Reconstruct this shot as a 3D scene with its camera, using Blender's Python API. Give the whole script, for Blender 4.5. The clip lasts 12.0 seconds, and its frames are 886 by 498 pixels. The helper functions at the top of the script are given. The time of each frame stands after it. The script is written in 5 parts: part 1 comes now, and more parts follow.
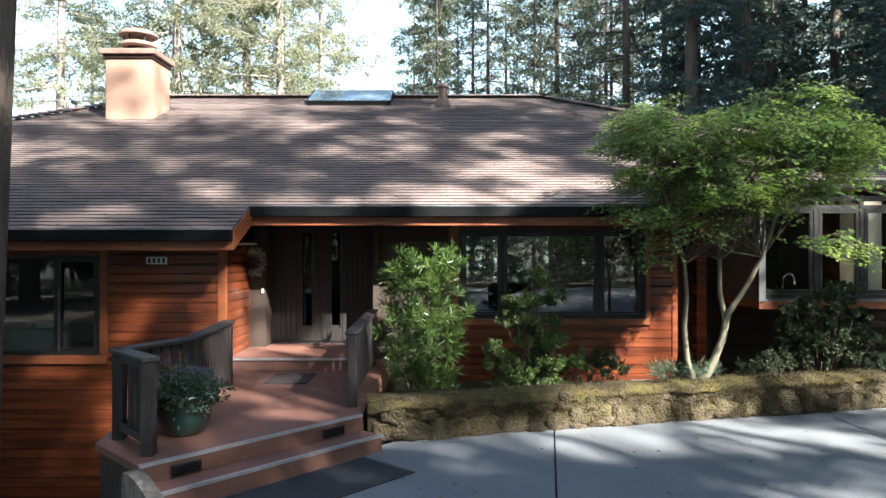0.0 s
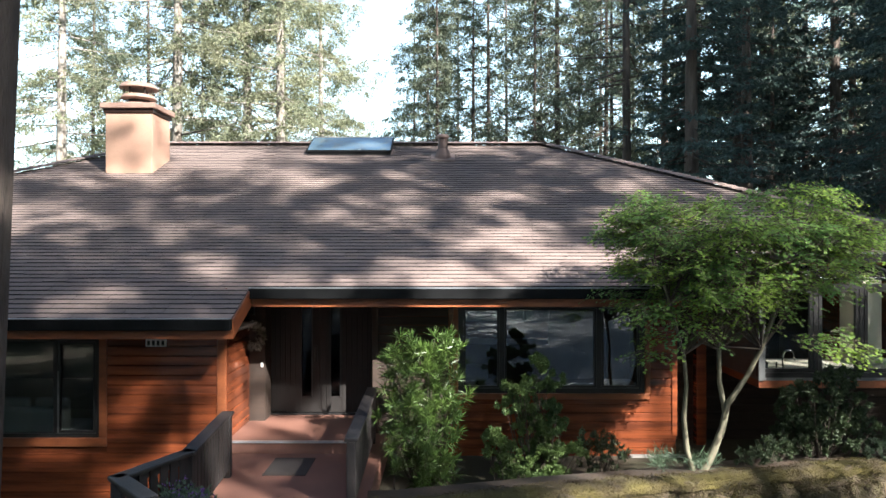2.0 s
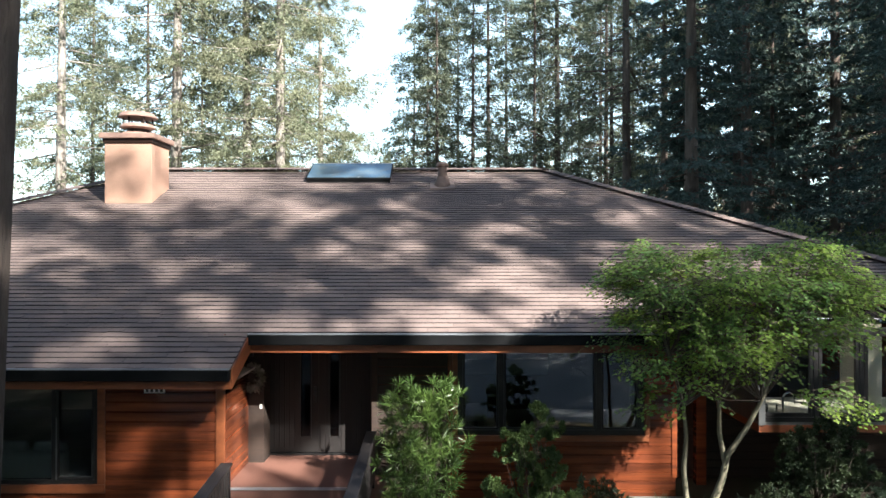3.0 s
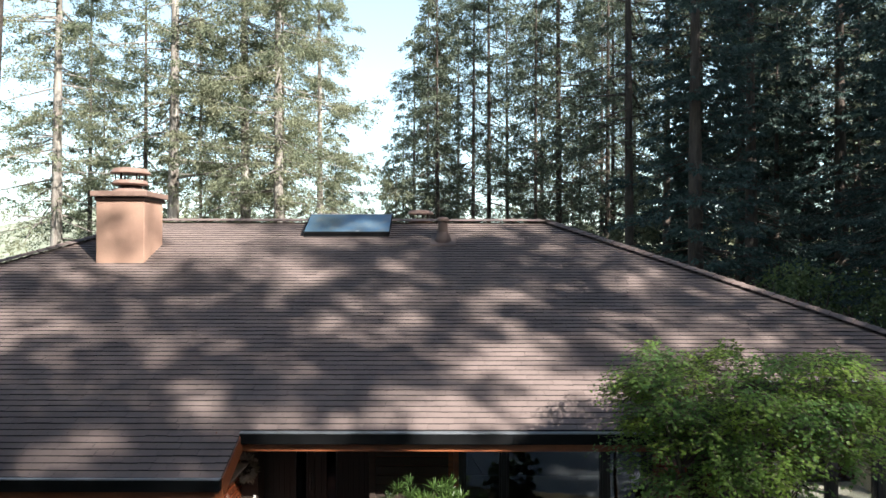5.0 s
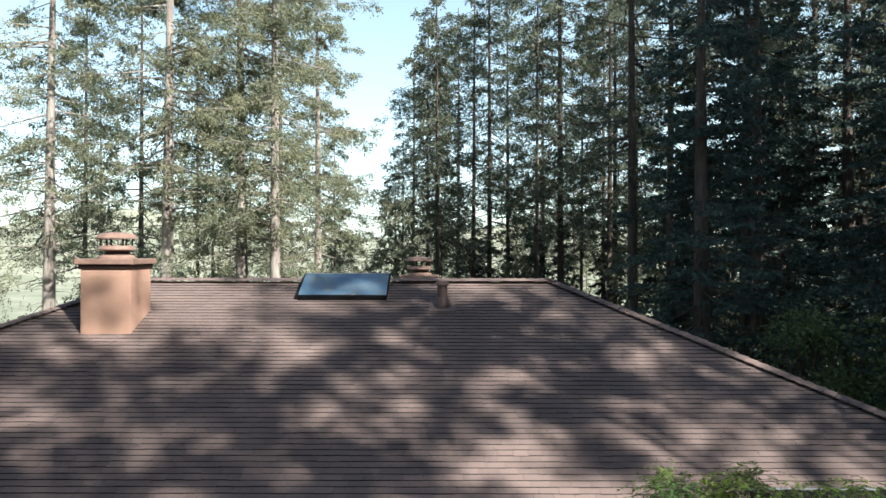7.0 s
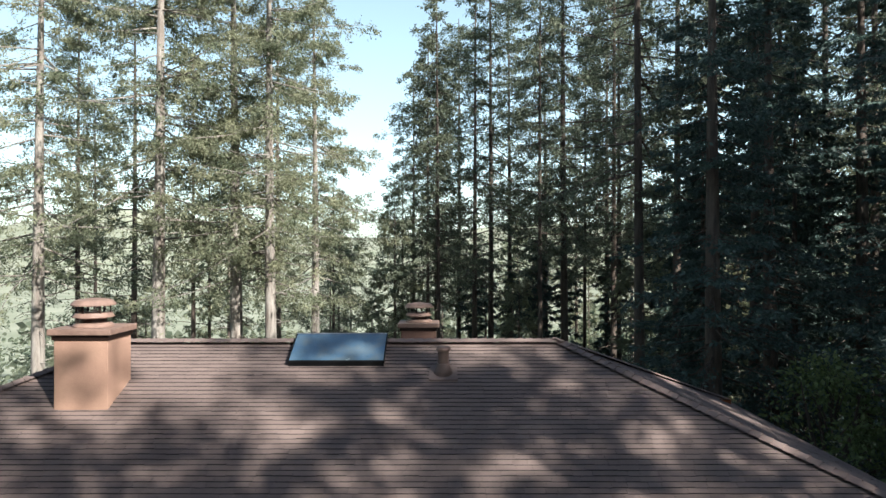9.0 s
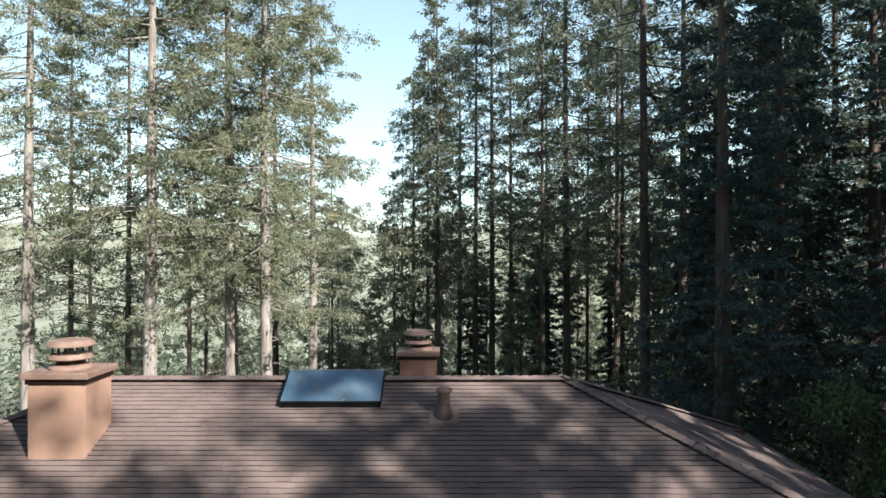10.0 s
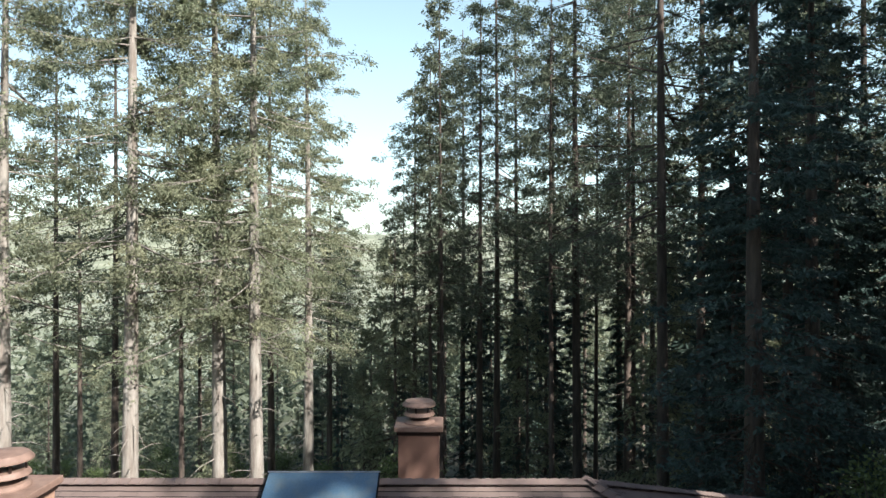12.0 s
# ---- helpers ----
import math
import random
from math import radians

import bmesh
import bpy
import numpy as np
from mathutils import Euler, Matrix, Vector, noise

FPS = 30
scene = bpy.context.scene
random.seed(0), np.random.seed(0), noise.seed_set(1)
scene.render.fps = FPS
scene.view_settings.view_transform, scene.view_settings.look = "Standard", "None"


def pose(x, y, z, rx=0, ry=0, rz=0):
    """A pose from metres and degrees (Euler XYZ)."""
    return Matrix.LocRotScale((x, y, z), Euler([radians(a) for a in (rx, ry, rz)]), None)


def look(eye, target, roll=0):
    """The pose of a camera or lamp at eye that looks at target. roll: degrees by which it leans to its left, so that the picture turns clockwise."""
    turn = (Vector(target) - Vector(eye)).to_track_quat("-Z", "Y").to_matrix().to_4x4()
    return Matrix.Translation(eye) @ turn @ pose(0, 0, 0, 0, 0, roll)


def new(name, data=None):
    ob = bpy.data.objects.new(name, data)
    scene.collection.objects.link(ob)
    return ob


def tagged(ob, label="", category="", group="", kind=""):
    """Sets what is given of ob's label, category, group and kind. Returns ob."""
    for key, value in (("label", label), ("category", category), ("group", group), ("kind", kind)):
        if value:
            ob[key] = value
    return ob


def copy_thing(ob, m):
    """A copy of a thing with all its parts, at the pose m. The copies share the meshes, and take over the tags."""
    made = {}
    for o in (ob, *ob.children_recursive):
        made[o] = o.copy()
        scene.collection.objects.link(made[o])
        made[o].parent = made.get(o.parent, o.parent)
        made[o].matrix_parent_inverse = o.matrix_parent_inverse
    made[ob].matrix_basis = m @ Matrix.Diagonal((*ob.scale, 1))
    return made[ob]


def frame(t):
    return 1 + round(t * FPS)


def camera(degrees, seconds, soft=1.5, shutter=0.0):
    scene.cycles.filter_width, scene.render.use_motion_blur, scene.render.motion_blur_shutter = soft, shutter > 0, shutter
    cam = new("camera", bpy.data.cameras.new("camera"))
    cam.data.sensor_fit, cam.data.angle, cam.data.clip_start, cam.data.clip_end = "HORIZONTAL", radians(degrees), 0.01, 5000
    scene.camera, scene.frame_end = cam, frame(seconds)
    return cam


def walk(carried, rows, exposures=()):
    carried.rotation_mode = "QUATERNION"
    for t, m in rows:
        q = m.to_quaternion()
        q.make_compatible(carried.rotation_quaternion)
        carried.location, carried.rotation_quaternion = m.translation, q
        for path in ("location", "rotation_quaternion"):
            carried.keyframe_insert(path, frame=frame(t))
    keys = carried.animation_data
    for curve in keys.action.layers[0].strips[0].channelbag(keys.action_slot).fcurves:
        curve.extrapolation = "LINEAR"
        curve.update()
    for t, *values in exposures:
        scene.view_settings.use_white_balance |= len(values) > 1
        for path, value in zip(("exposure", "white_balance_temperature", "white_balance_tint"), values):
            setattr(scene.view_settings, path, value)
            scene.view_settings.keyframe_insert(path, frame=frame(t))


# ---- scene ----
cam = camera(65.0, 12.0)
METRES, EYE, TILT, LEAN, TURN = 11.7, 2.22, 0.0, 0.0, 0.0
ROWS = [
    (0.0, 0.0000, 0.0000, 0.0000, -0.000, 0.000, -0.000),
    (0.5, -0.0005, -0.0008, 0.0224, 0.012, 0.036, 0.000),
    (1.0, -0.0013, -0.0012, 0.0479, 0.012, 0.084, 0.000),
    (1.5, -0.0009, -0.0013, 0.0760, 0.024, 0.120, 0.000),
    (2.0, 0.0013, 0.0001, 0.1063, 0.036, 0.144, -0.020),
    (2.5, 0.0018, 0.0001, 0.1366, 0.036, 0.168, -0.010),
    (3.0, 0.0023, 0.0020, 0.1661, 0.036, 0.204, -0.020),
    (3.5, 0.0026, 0.0079, 0.1962, 0.036, 0.228, -0.010),
    (5.5, 0.0009, 0.0513, 0.3169, 0.048, 0.288, -0.090),
    (6.0, 0.0010, 0.0646, 0.3506, 0.060, 0.288, -0.100),
    (6.5, 0.0026, 0.0790, 0.3845, 0.072, 0.288, -0.100),
    (7.0, 0.0027, 0.0956, 0.4189, 0.060, 0.276, -0.090),
    (9.0, 0.0021, 0.1888, 0.5415, 0.108, 0.216, 0.040),
    (9.5, 0.0024, 0.2249, 0.5738, 0.132, 0.168, 0.050),
    (10.0, 0.0015, 0.2686, 0.6060, 0.132, 0.132, 0.040),
    (10.5, 0.0010, 0.3152, 0.6416, 0.144, 0.072, 0.030),
    (11.0, 0.0010, 0.3634, 0.6776, 0.168, 0.024, 0.030),
    (11.5, -0.0012, 0.4136, 0.7132, 0.204, -0.048, 0.050),
    (12.0, -0.0022, 0.4638, 0.7482, 0.324, -0.096, 0.060),
]
walk(cam, [(t, pose(0, 0, EYE, TILT, LEAN, TURN) @ pose(METRES * x, METRES * y, METRES * z, 90 + pitch, roll, yaw)) for t, x, y, z, yaw, pitch, roll in ROWS],
     [(0.0, 2.55), (2.5, 2.22), (4.5, 1.78), (6.5, 1.44), (9.5, 1.26), (12.0, 1.24)])

# ---- light ----
SUN_AZ, SUN_EL = math.atan2(0.68, -0.73), radians(34)
world = bpy.data.worlds.new("daylight")
scene.world = world
world.use_nodes = True
sky = world.node_tree.nodes.new("ShaderNodeTexSky")
sky.sky_type, sky.sun_disc = "NISHITA", False
sky.sun_elevation, sky.sun_rotation = SUN_EL, SUN_AZ
sky.air_density, sky.dust_density, sky.ozone_density = 1.0, 1.0, 1.0
wn, wlink = world.node_tree.nodes, world.node_tree.links.new
background = wn["Background"]
background.inputs["Strength"].default_value = 0.066
wlink(sky.outputs[0], background.inputs["Color"])
# bright summer haze, the same all round, thinning out with height
coord, split, fall, power, haze, both = (wn.new("ShaderNodeTexCoord"), wn.new("ShaderNodeSeparateXYZ"), wn.new("ShaderNodeMapRange"), wn.new("ShaderNodeMath"),
                                         wn.new("ShaderNodeBackground"), wn.new("ShaderNodeAddShader"))
wlink(coord.outputs["Generated"], split.inputs[0])
wlink(split.outputs["Z"], fall.inputs["Value"])
fall.inputs["From Min"].default_value, fall.inputs["From Max"].default_value = 0.0, 0.75
fall.inputs["To Min"].default_value, fall.inputs["To Max"].default_value = 1.0, 0.0
power.operation, power.inputs[1].default_value = "MULTIPLY", 0.34
wlink(fall.outputs[0], power.inputs[0])
wlink(power.outputs[0], haze.inputs["Strength"])
haze.inputs["Color"].default_value = (0.7, 1.0, 0.98, 1)
wlink(background.outputs[0], both.inputs[0])
wlink(haze.outputs[0], both.inputs[1])
wlink(both.outputs[0], wn["World Output"].inputs["Surface"])
sun = new("sun", bpy.data.lights.new("sun", "SUN"))
sun.data.energy, sun.data.angle, sun.data.color = 5.0, radians(0.53), (1.0, 0.96, 0.91)
sun.matrix_world = look((0.68 * 40, -0.73 * 40, 40 * math.tan(SUN_EL)), (0, 0, 0))


# ---- materials ----
def material(name, colour, other=None, rough=0.7, scale=3.0, fine=40.0, bump=0.2, metal=0.0, stretch=(1, 1, 1), random_tint=0.0,
             island_tint=0.0, translucent=0.0, coat=0.0, depth=0.01, mix=(0.35, 0.65)):
    """Two colours mixed by a broad noise, a fine grain on top, a bump, and a tint that varies by object or island."""
    m = bpy.data.materials.new(name)
    m.use_nodes = True
    nt = m.node_tree
    n, link = nt.nodes, nt.links.new
    b = n["Principled BSDF"]
    other = other or tuple(c * 0.75 for c in colour)
    co = n.new("ShaderNodeTexCoord")
    mp = n.new("ShaderNodeMapping")
    mp.inputs["Scale"].default_value = stretch
    link(co.outputs["Object"], mp.inputs["Vector"])
    big, small = n.new("ShaderNodeTexNoise"), n.new("ShaderNodeTexNoise")
    for tex, s, d in ((big, scale, 4.0), (small, fine, 6.0)):
        tex.inputs["Scale"].default_value, tex.inputs["Detail"].default_value = s, d
        link(mp.outputs[0], tex.inputs["Vector"])
    ramp = n.new("ShaderNodeMapRange")
    ramp.inputs["From Min"].default_value, ramp.inputs["From Max"].default_value = mix
    link(big.outputs[0], ramp.inputs["Value"])
    mixer = n.new("ShaderNodeMix")
    mixer.data_type = "RGBA"
    mixer.inputs["A"].default_value, mixer.inputs["B"].default_value = (*colour, 1), (*other, 1)
    link(ramp.outputs[0], mixer.inputs["Factor"])
    hsv = n.new("ShaderNodeHueSaturation")
    link(mixer.outputs["Result"], hsv.inputs["Color"])
    value = n.new("ShaderNodeMath")
    value.operation, value.inputs[1].default_value, value.inputs[2].default_value = "MULTIPLY_ADD", 0.5, 0.75
    link(small.outputs[0], value.inputs[0])
    last = value
    for amount, node, out in ((random_tint, "ShaderNodeObjectInfo", "Random"), (island_tint, "ShaderNodeNewGeometry", "Random Per Island")):
        if amount:
            info, add = n.new(node), n.new("ShaderNodeMath")
            add.operation, add.inputs[1].default_value = "MULTIPLY_ADD", amount
            link(info.outputs[out], add.inputs[0])
            less = n.new("ShaderNodeMath")
            less.operation, less.inputs[1].default_value = "SUBTRACT", amount / 2
            link(last.outputs[0], less.inputs[0])
            link(less.outputs[0], add.inputs[2])
            last = add
    link(last.outputs[0], hsv.inputs["Value"])
    link(hsv.outputs[0], b.inputs["Base Color"])
    b.inputs["Roughness"].default_value, b.inputs["Metallic"].default_value = rough, metal
    b.inputs["Coat Weight"].default_value = coat
    if bump:
        bp = n.new("ShaderNodeBump")
        bp.inputs["Strength"].default_value, bp.inputs["Distance"].default_value = bump, depth
        link(small.outputs[0], bp.inputs["Height"])
        link(bp.outputs[0], b.inputs["Normal"])
    if translucent:
        tr, ms = n.new("ShaderNodeBsdfTranslucent"), n.new("ShaderNodeMixShader")
        link(hsv.outputs[0], tr.inputs["Color"])
        ms.inputs[0].default_value = translucent
        link(b.outputs[0], ms.inputs[1])
        link(tr.outputs[0], ms.inputs[2])
        link(ms.outputs[0], n["Material Output"].inputs["Surface"])
    return m


def glass_material(name, tint=(0.9, 0.95, 0.95), gloss=1.45, see=0.85):
    """A thin pane: partly a clear sheet, partly a mirror, by Fresnel."""
    m = bpy.data.materials.new(name)
    m.use_nodes = True
    n, link = m.node_tree.nodes, m.node_tree.links.new
    n.remove(n["Principled BSDF"])
    clear, shine, mixed, fres = (n.new("ShaderNodeBsdfTransparent"), n.new("ShaderNodeBsdfGlossy"), n.new("ShaderNodeMixShader"),
                                 n.new("ShaderNodeFresnel"))
    clear.inputs["Color"].default_value = (*(c * see for c in tint), 1)
    shine.inputs["Roughness"].default_value = 0.01
    fres.inputs["IOR"].default_value = gloss
    link(fres.outputs[0], mixed.inputs[0])
    link(clear.outputs[0], mixed.inputs[1])
    link(shine.outputs[0], mixed.inputs[2])
    link(mixed.outputs[0], n["Material Output"].inputs["Surface"])
    return m


REDWOOD = material("redwood_siding", (0.225, 0.059, 0.022), (0.095, 0.027, 0.013), 0.27, 1.2, 18, 0.15, stretch=(0.6, 0.6, 9), random_tint=0.45, coat=0.3)
REDTRIM = material("redwood_trim", (0.27, 0.085, 0.032), (0.16, 0.048, 0.02), 0.45, 2.0, 20, 0.12, stretch=(1, 1, 3))
# brown siding by the door; the recess wall wears it to look shaded
DARKSIDE = material("brown_and_shade_siding", (0.042, 0.026, 0.018), (0.03, 0.019, 0.014), 0.75, 2.0, 25, 0.15, stretch=(0.6, 0.6, 8), random_tint=0.25)
DARKDOOR = material("black_brown_door", (0.014, 0.011, 0.01), (0.01, 0.008, 0.007), 0.65, 3.0, 30, 0.1, stretch=(6, 6, 0.6))
SHINGLE = material("brown_shingle", (0.195, 0.145, 0.127), (0.145, 0.108, 0.097), 0.9, 0.7, 90, 0.5, random_tint=0.16, island_tint=0.16, depth=0.006)
BUTT = material("dark_asphalt_edge", (0.025, 0.021, 0.02), None, 0.95, 3, 60, 0.2)
ROOFBASE = material("roof_underlay", (0.05, 0.037, 0.034), None, 0.95, 1.0, 60, 0.2)
GUTTER = material("dark_gutter", (0.008, 0.0085, 0.009), None, 0.6, 4, 30, 0.05)
GUTTER.node_tree.nodes["Principled BSDF"].inputs["Specular IOR Level"].default_value = 0.12
STUCCO = material("peach_stucco", (0.4, 0.25, 0.18), (0.33, 0.2, 0.145), 0.9, 1.2, 70, 0.3, depth=0.006)
# peach stucco darkened in colour, as the rear chimney stands in shade
SHADESTUCCO = material("shaded_stucco", (0.24, 0.135, 0.1), (0.18, 0.1, 0.075), 0.9, 1.2, 70, 0.3, depth=0.006)
COPPER = material("weathered_terracotta_metal", (0.25, 0.165, 0.13), (0.18, 0.115, 0.09), 0.6, 5, 40, 0.15)
PIPEPAINT = material("brown_pipe_paint", (0.13, 0.085, 0.07), (0.1, 0.065, 0.055), 0.6, 5, 40, 0.1)
BAND = material("dark_metal_band", (0.03, 0.016, 0.012), None, 0.4, 5, 40, 0.05, metal=0.4)
BRONZE = material("bronze_window_frame", (0.028, 0.027, 0.027), (0.02, 0.02, 0.02), 0.35, 6, 60, 0.04, metal=0.3)
GREYFRAME = material("grey_aluminium_frame", (0.15, 0.155, 0.155), (0.12, 0.125, 0.125), 0.4, 6, 60, 0.04, metal=0.3)
DRIP = material("grey_drip_edge", (0.3, 0.32, 0.34), None, 0.4, 5, 40, 0.05, metal=0.4)
GLASS = glass_material("window_glass", gloss=2.5, see=0.75)
ROOMGLASS = glass_material("clearer_window_glass", gloss=1.7, see=0.9)
DOORGLASS = glass_material("dim_door_glass", gloss=1.5, see=0.3)
CLEAR = glass_material("clear_glass", gloss=1.45, see=0.9)
DECK = material("red_brown_deck_paint", (0.2, 0.096, 0.07), (0.16, 0.078, 0.058), 0.55, 1.4, 50, 0.12)
RAIL = material("weathered_dark_rail", (0.036, 0.03, 0.029), (0.02, 0.018, 0.018), 0.55, 3, 30, 0.25, stretch=(4, 4, 1))
NOSING = material("aluminium_nosing", (0.55, 0.55, 0.56), (0.45, 0.45, 0.46), 0.35, 8, 60, 0.05, metal=0.6)
CONCRETE = material("driveway_concrete", (0.168, 0.182, 0.19), (0.13, 0.143, 0.151), 0.85, 0.5, 25, 0.12, depth=0.004)
FOUNDATION = material("foundation_concrete", (0.36, 0.34, 0.31), None, 0.9, 2, 40, 0.2)
STONE = material("wall_stone", (0.105, 0.078, 0.05), (0.07, 0.06, 0.02), 0.95, 2.2, 9, 1.0, random_tint=0.45, depth=0.08)
MOSS = material("moss", (0.1, 0.082, 0.022), (0.055, 0.04, 0.02), 1.0, 3, 45, 1.0, depth=0.03)
SOIL = material("leaf_litter_soil", (0.07, 0.045, 0.028), (0.04, 0.03, 0.02), 1.0, 1.5, 30, 0.8, depth=0.03)
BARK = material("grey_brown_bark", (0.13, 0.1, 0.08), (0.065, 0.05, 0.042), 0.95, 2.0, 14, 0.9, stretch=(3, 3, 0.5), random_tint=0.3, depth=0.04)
# paler bark colour carries the sunlight on the left-hand trunks
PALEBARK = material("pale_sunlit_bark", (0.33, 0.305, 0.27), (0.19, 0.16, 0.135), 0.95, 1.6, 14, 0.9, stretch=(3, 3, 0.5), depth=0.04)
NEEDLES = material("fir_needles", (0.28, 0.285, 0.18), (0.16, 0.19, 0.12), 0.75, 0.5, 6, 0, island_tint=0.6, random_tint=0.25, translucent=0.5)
# darker copy of the fir needles, for trees backlit or in shade
SHADENEEDLES = material("shaded_fir_needles", (0.17, 0.19, 0.125), (0.1, 0.125, 0.085), 0.7, 0.5, 6, 0, island_tint=0.6, random_tint=0.25, translucent=0.4)
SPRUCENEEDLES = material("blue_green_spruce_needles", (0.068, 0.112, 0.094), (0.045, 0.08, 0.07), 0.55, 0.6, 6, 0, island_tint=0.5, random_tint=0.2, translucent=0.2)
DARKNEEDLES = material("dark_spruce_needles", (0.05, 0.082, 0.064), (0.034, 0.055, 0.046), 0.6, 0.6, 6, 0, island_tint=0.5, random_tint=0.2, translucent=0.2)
MAPLELEAF = material("maple_leaf", (0.21, 0.31, 0.05), (0.1, 0.205, 0.06), 0.6, 1.6, 8, 0, island_tint=0.6, translucent=0.62)
MAPLEBARK = material("smooth_green_grey_bark", (0.19, 0.17, 0.115), (0.11, 0.105, 0.07), 0.8, 6, 30, 0.3, stretch=(2, 2, 1))


# ---- building blocks ----
WORLD_AT = {}


def thing(name, at, label, category, group="", kind=""):
    ob = new(name)
    ob.location = at
    WORLD_AT[ob.name] = Vector(at)
    return tagged(ob, label, category, group, kind)


def part(name, data, mat, parent, label=""):
    """Links a bmesh or a mesh, drawn in world places, as one mesh object under a thing or a part."""
    if isinstance(data, bmesh.types.BMesh):
        me = bpy.data.meshes.new(name)
        data.to_mesh(me)
        data.free()
    else:
        me = data
    if mat and not me.materials:
        me.materials.append(mat)
    ob = new(name, me)
    if parent is not None:
        ob.parent = parent
        if parent.name in WORLD_AT:
            ob.matrix_parent_inverse = Matrix.Translation(-WORLD_AT[parent.name])
    return tagged(ob, label)


def local_part(name, data, mat, parent, label=""):
    """The same, drawn round the thing's own origin."""
    ob = part(name, data, mat, parent, label)
    ob.matrix_parent_inverse = Matrix()
    return ob


def setting(name, data, mat, label, category, kind="structure"):
    return tagged(part(name, data, mat, None), label, category, "", kind)


def box(bm, x0, x1, y0, y1, z0, z1, m=None, bevel=0.0):
    """Adds a box, bevelled where asked, to a bmesh."""
    made = bmesh.ops.create_cube(bm, size=1.0)["verts"]
    bmesh.ops.scale(bm, vec=(x1 - x0, y1 - y0, z1 - z0), verts=made)
    bmesh.ops.translate(bm, vec=((x0 + x1) / 2, (y0 + y1) / 2, (z0 + z1) / 2), verts=made)
    if bevel:
        edges = list({e for v in made for e in v.link_edges})
        res = bmesh.ops.bevel(bm, geom=edges, offset=bevel, segments=2, affect="EDGES", profile=0.5)
        made = list({v for f in res["faces"] for v in f.verts} | {v for v in made if v.is_valid})
    if m is not None:
        bmesh.ops.transform(bm, matrix=m, verts=[v for v in made if v.is_valid])
    return made


def block(x0, x1, y0, y1, z0, z1, bevel=0.0, m=None):
    bm = bmesh.new()
    box(bm, x0, x1, y0, y1, z0, z1, m, bevel)
    return bm


def mesh_of(name, verts, faces, smooth=False):
    me = bpy.data.meshes.new(name)
    me.from_pydata([tuple(v) for v in verts], [], [tuple(f) for f in faces])
    if smooth:
        me.shade_smooth()
    me.update()
    return me


def prism(points, low, high):
    """A slab from a plan outline: low and high give z at (x, y)."""
    n = len(points)
    verts = [(x, y, low(x, y)) for x, y in points] + [(x, y, high(x, y)) for x, y in points]
    faces = [list(range(n))[::-1], list(range(n, 2 * n))] + [[i, (i + 1) % n, n + (i + 1) % n, n + i] for i in range(n)]
    return mesh_of("prism", verts, faces)


def lathe(profile, at=(0, 0, 0), sides=24, smooth=True):
    """A turned shape from (radius, z) pairs."""
    verts, faces = [], []
    for r, z in profile:
        verts += [(at[0] + r * math.cos(6.28319 * i / sides), at[1] + r * math.sin(6.28319 * i / sides), at[2] + z) for i in range(sides)]
    for k in range(len(profile) - 1):
        faces += [(k * sides + i, k * sides + (i + 1) % sides, (k + 1) * sides + (i + 1) % sides, (k + 1) * sides + i) for i in range(sides)]
    faces += [list(range(sides))[::-1], [len(verts) - sides + i for i in range(sides)]]
    return mesh_of("lathe", verts, faces, smooth)


def tube_arrays(points, radii, sides=8):
    """Verts and faces of a tapered tube along points."""
    pts = [Vector([float(c) for c in p]) for p in points]
    verts, faces = [], []
    for k, p in enumerate(pts):
        d = (pts[min(k + 1, len(pts) - 1)] - pts[max(k - 1, 0)]).normalized()
        u = d.cross(Vector((0.31, 0.95, 0.05))).normalized()
        v = d.cross(u)
        verts += [tuple(p + float(radii[k]) * (math.cos(6.28319 * i / sides) * u + math.sin(6.28319 * i / sides) * v)) for i in range(sides)]
        if k:
            faces += [((k - 1) * sides + i, (k - 1) * sides + (i + 1) % sides, k * sides + (i + 1) % sides, k * sides + i) for i in range(sides)]
    faces.append([len(verts) - sides + i for i in range(sides)])
    return verts, faces


def tubes(list_of, sides=6):
    verts, faces = [], []
    for points, radii in list_of:
        v, f = tube_arrays(points, radii, sides)
        faces += [[i + len(verts) for i in g] for g in f]
        verts += v
    return mesh_of("tubes", verts, faces, True)


def blade_mesh(base, way, length, width, rng, kite=True):
    """Many small leaf blades: arrays of places, directions, lengths and widths."""
    n = len(base)
    way = way / np.linalg.norm(way, axis=1)[:, None]
    side = np.cross(way, rng.normal(size=(n, 3)))
    side /= np.linalg.norm(side, axis=1)[:, None] + 1e-9
    tip = base + way * length[:, None]
    mid = base + way * (length * 0.45)[:, None]
    a, b = mid - side * width[:, None] / 2, mid + side * width[:, None] / 2
    verts = np.stack([base, a, tip, b], 1).reshape(-1, 3)
    me = bpy.data.meshes.new("leaves")
    me.vertices.add(len(verts))
    me.vertices.foreach_set("co", verts.ravel())
    me.loops.add(4 * n)
    me.loops.foreach_set("vertex_index", np.arange(4 * n, dtype=np.int32))
    me.polygons.add(n)
    me.polygons.foreach_set("loop_start", np.arange(0, 4 * n, 4, dtype=np.int32))
    me.update(calc_edges=True)
    return me


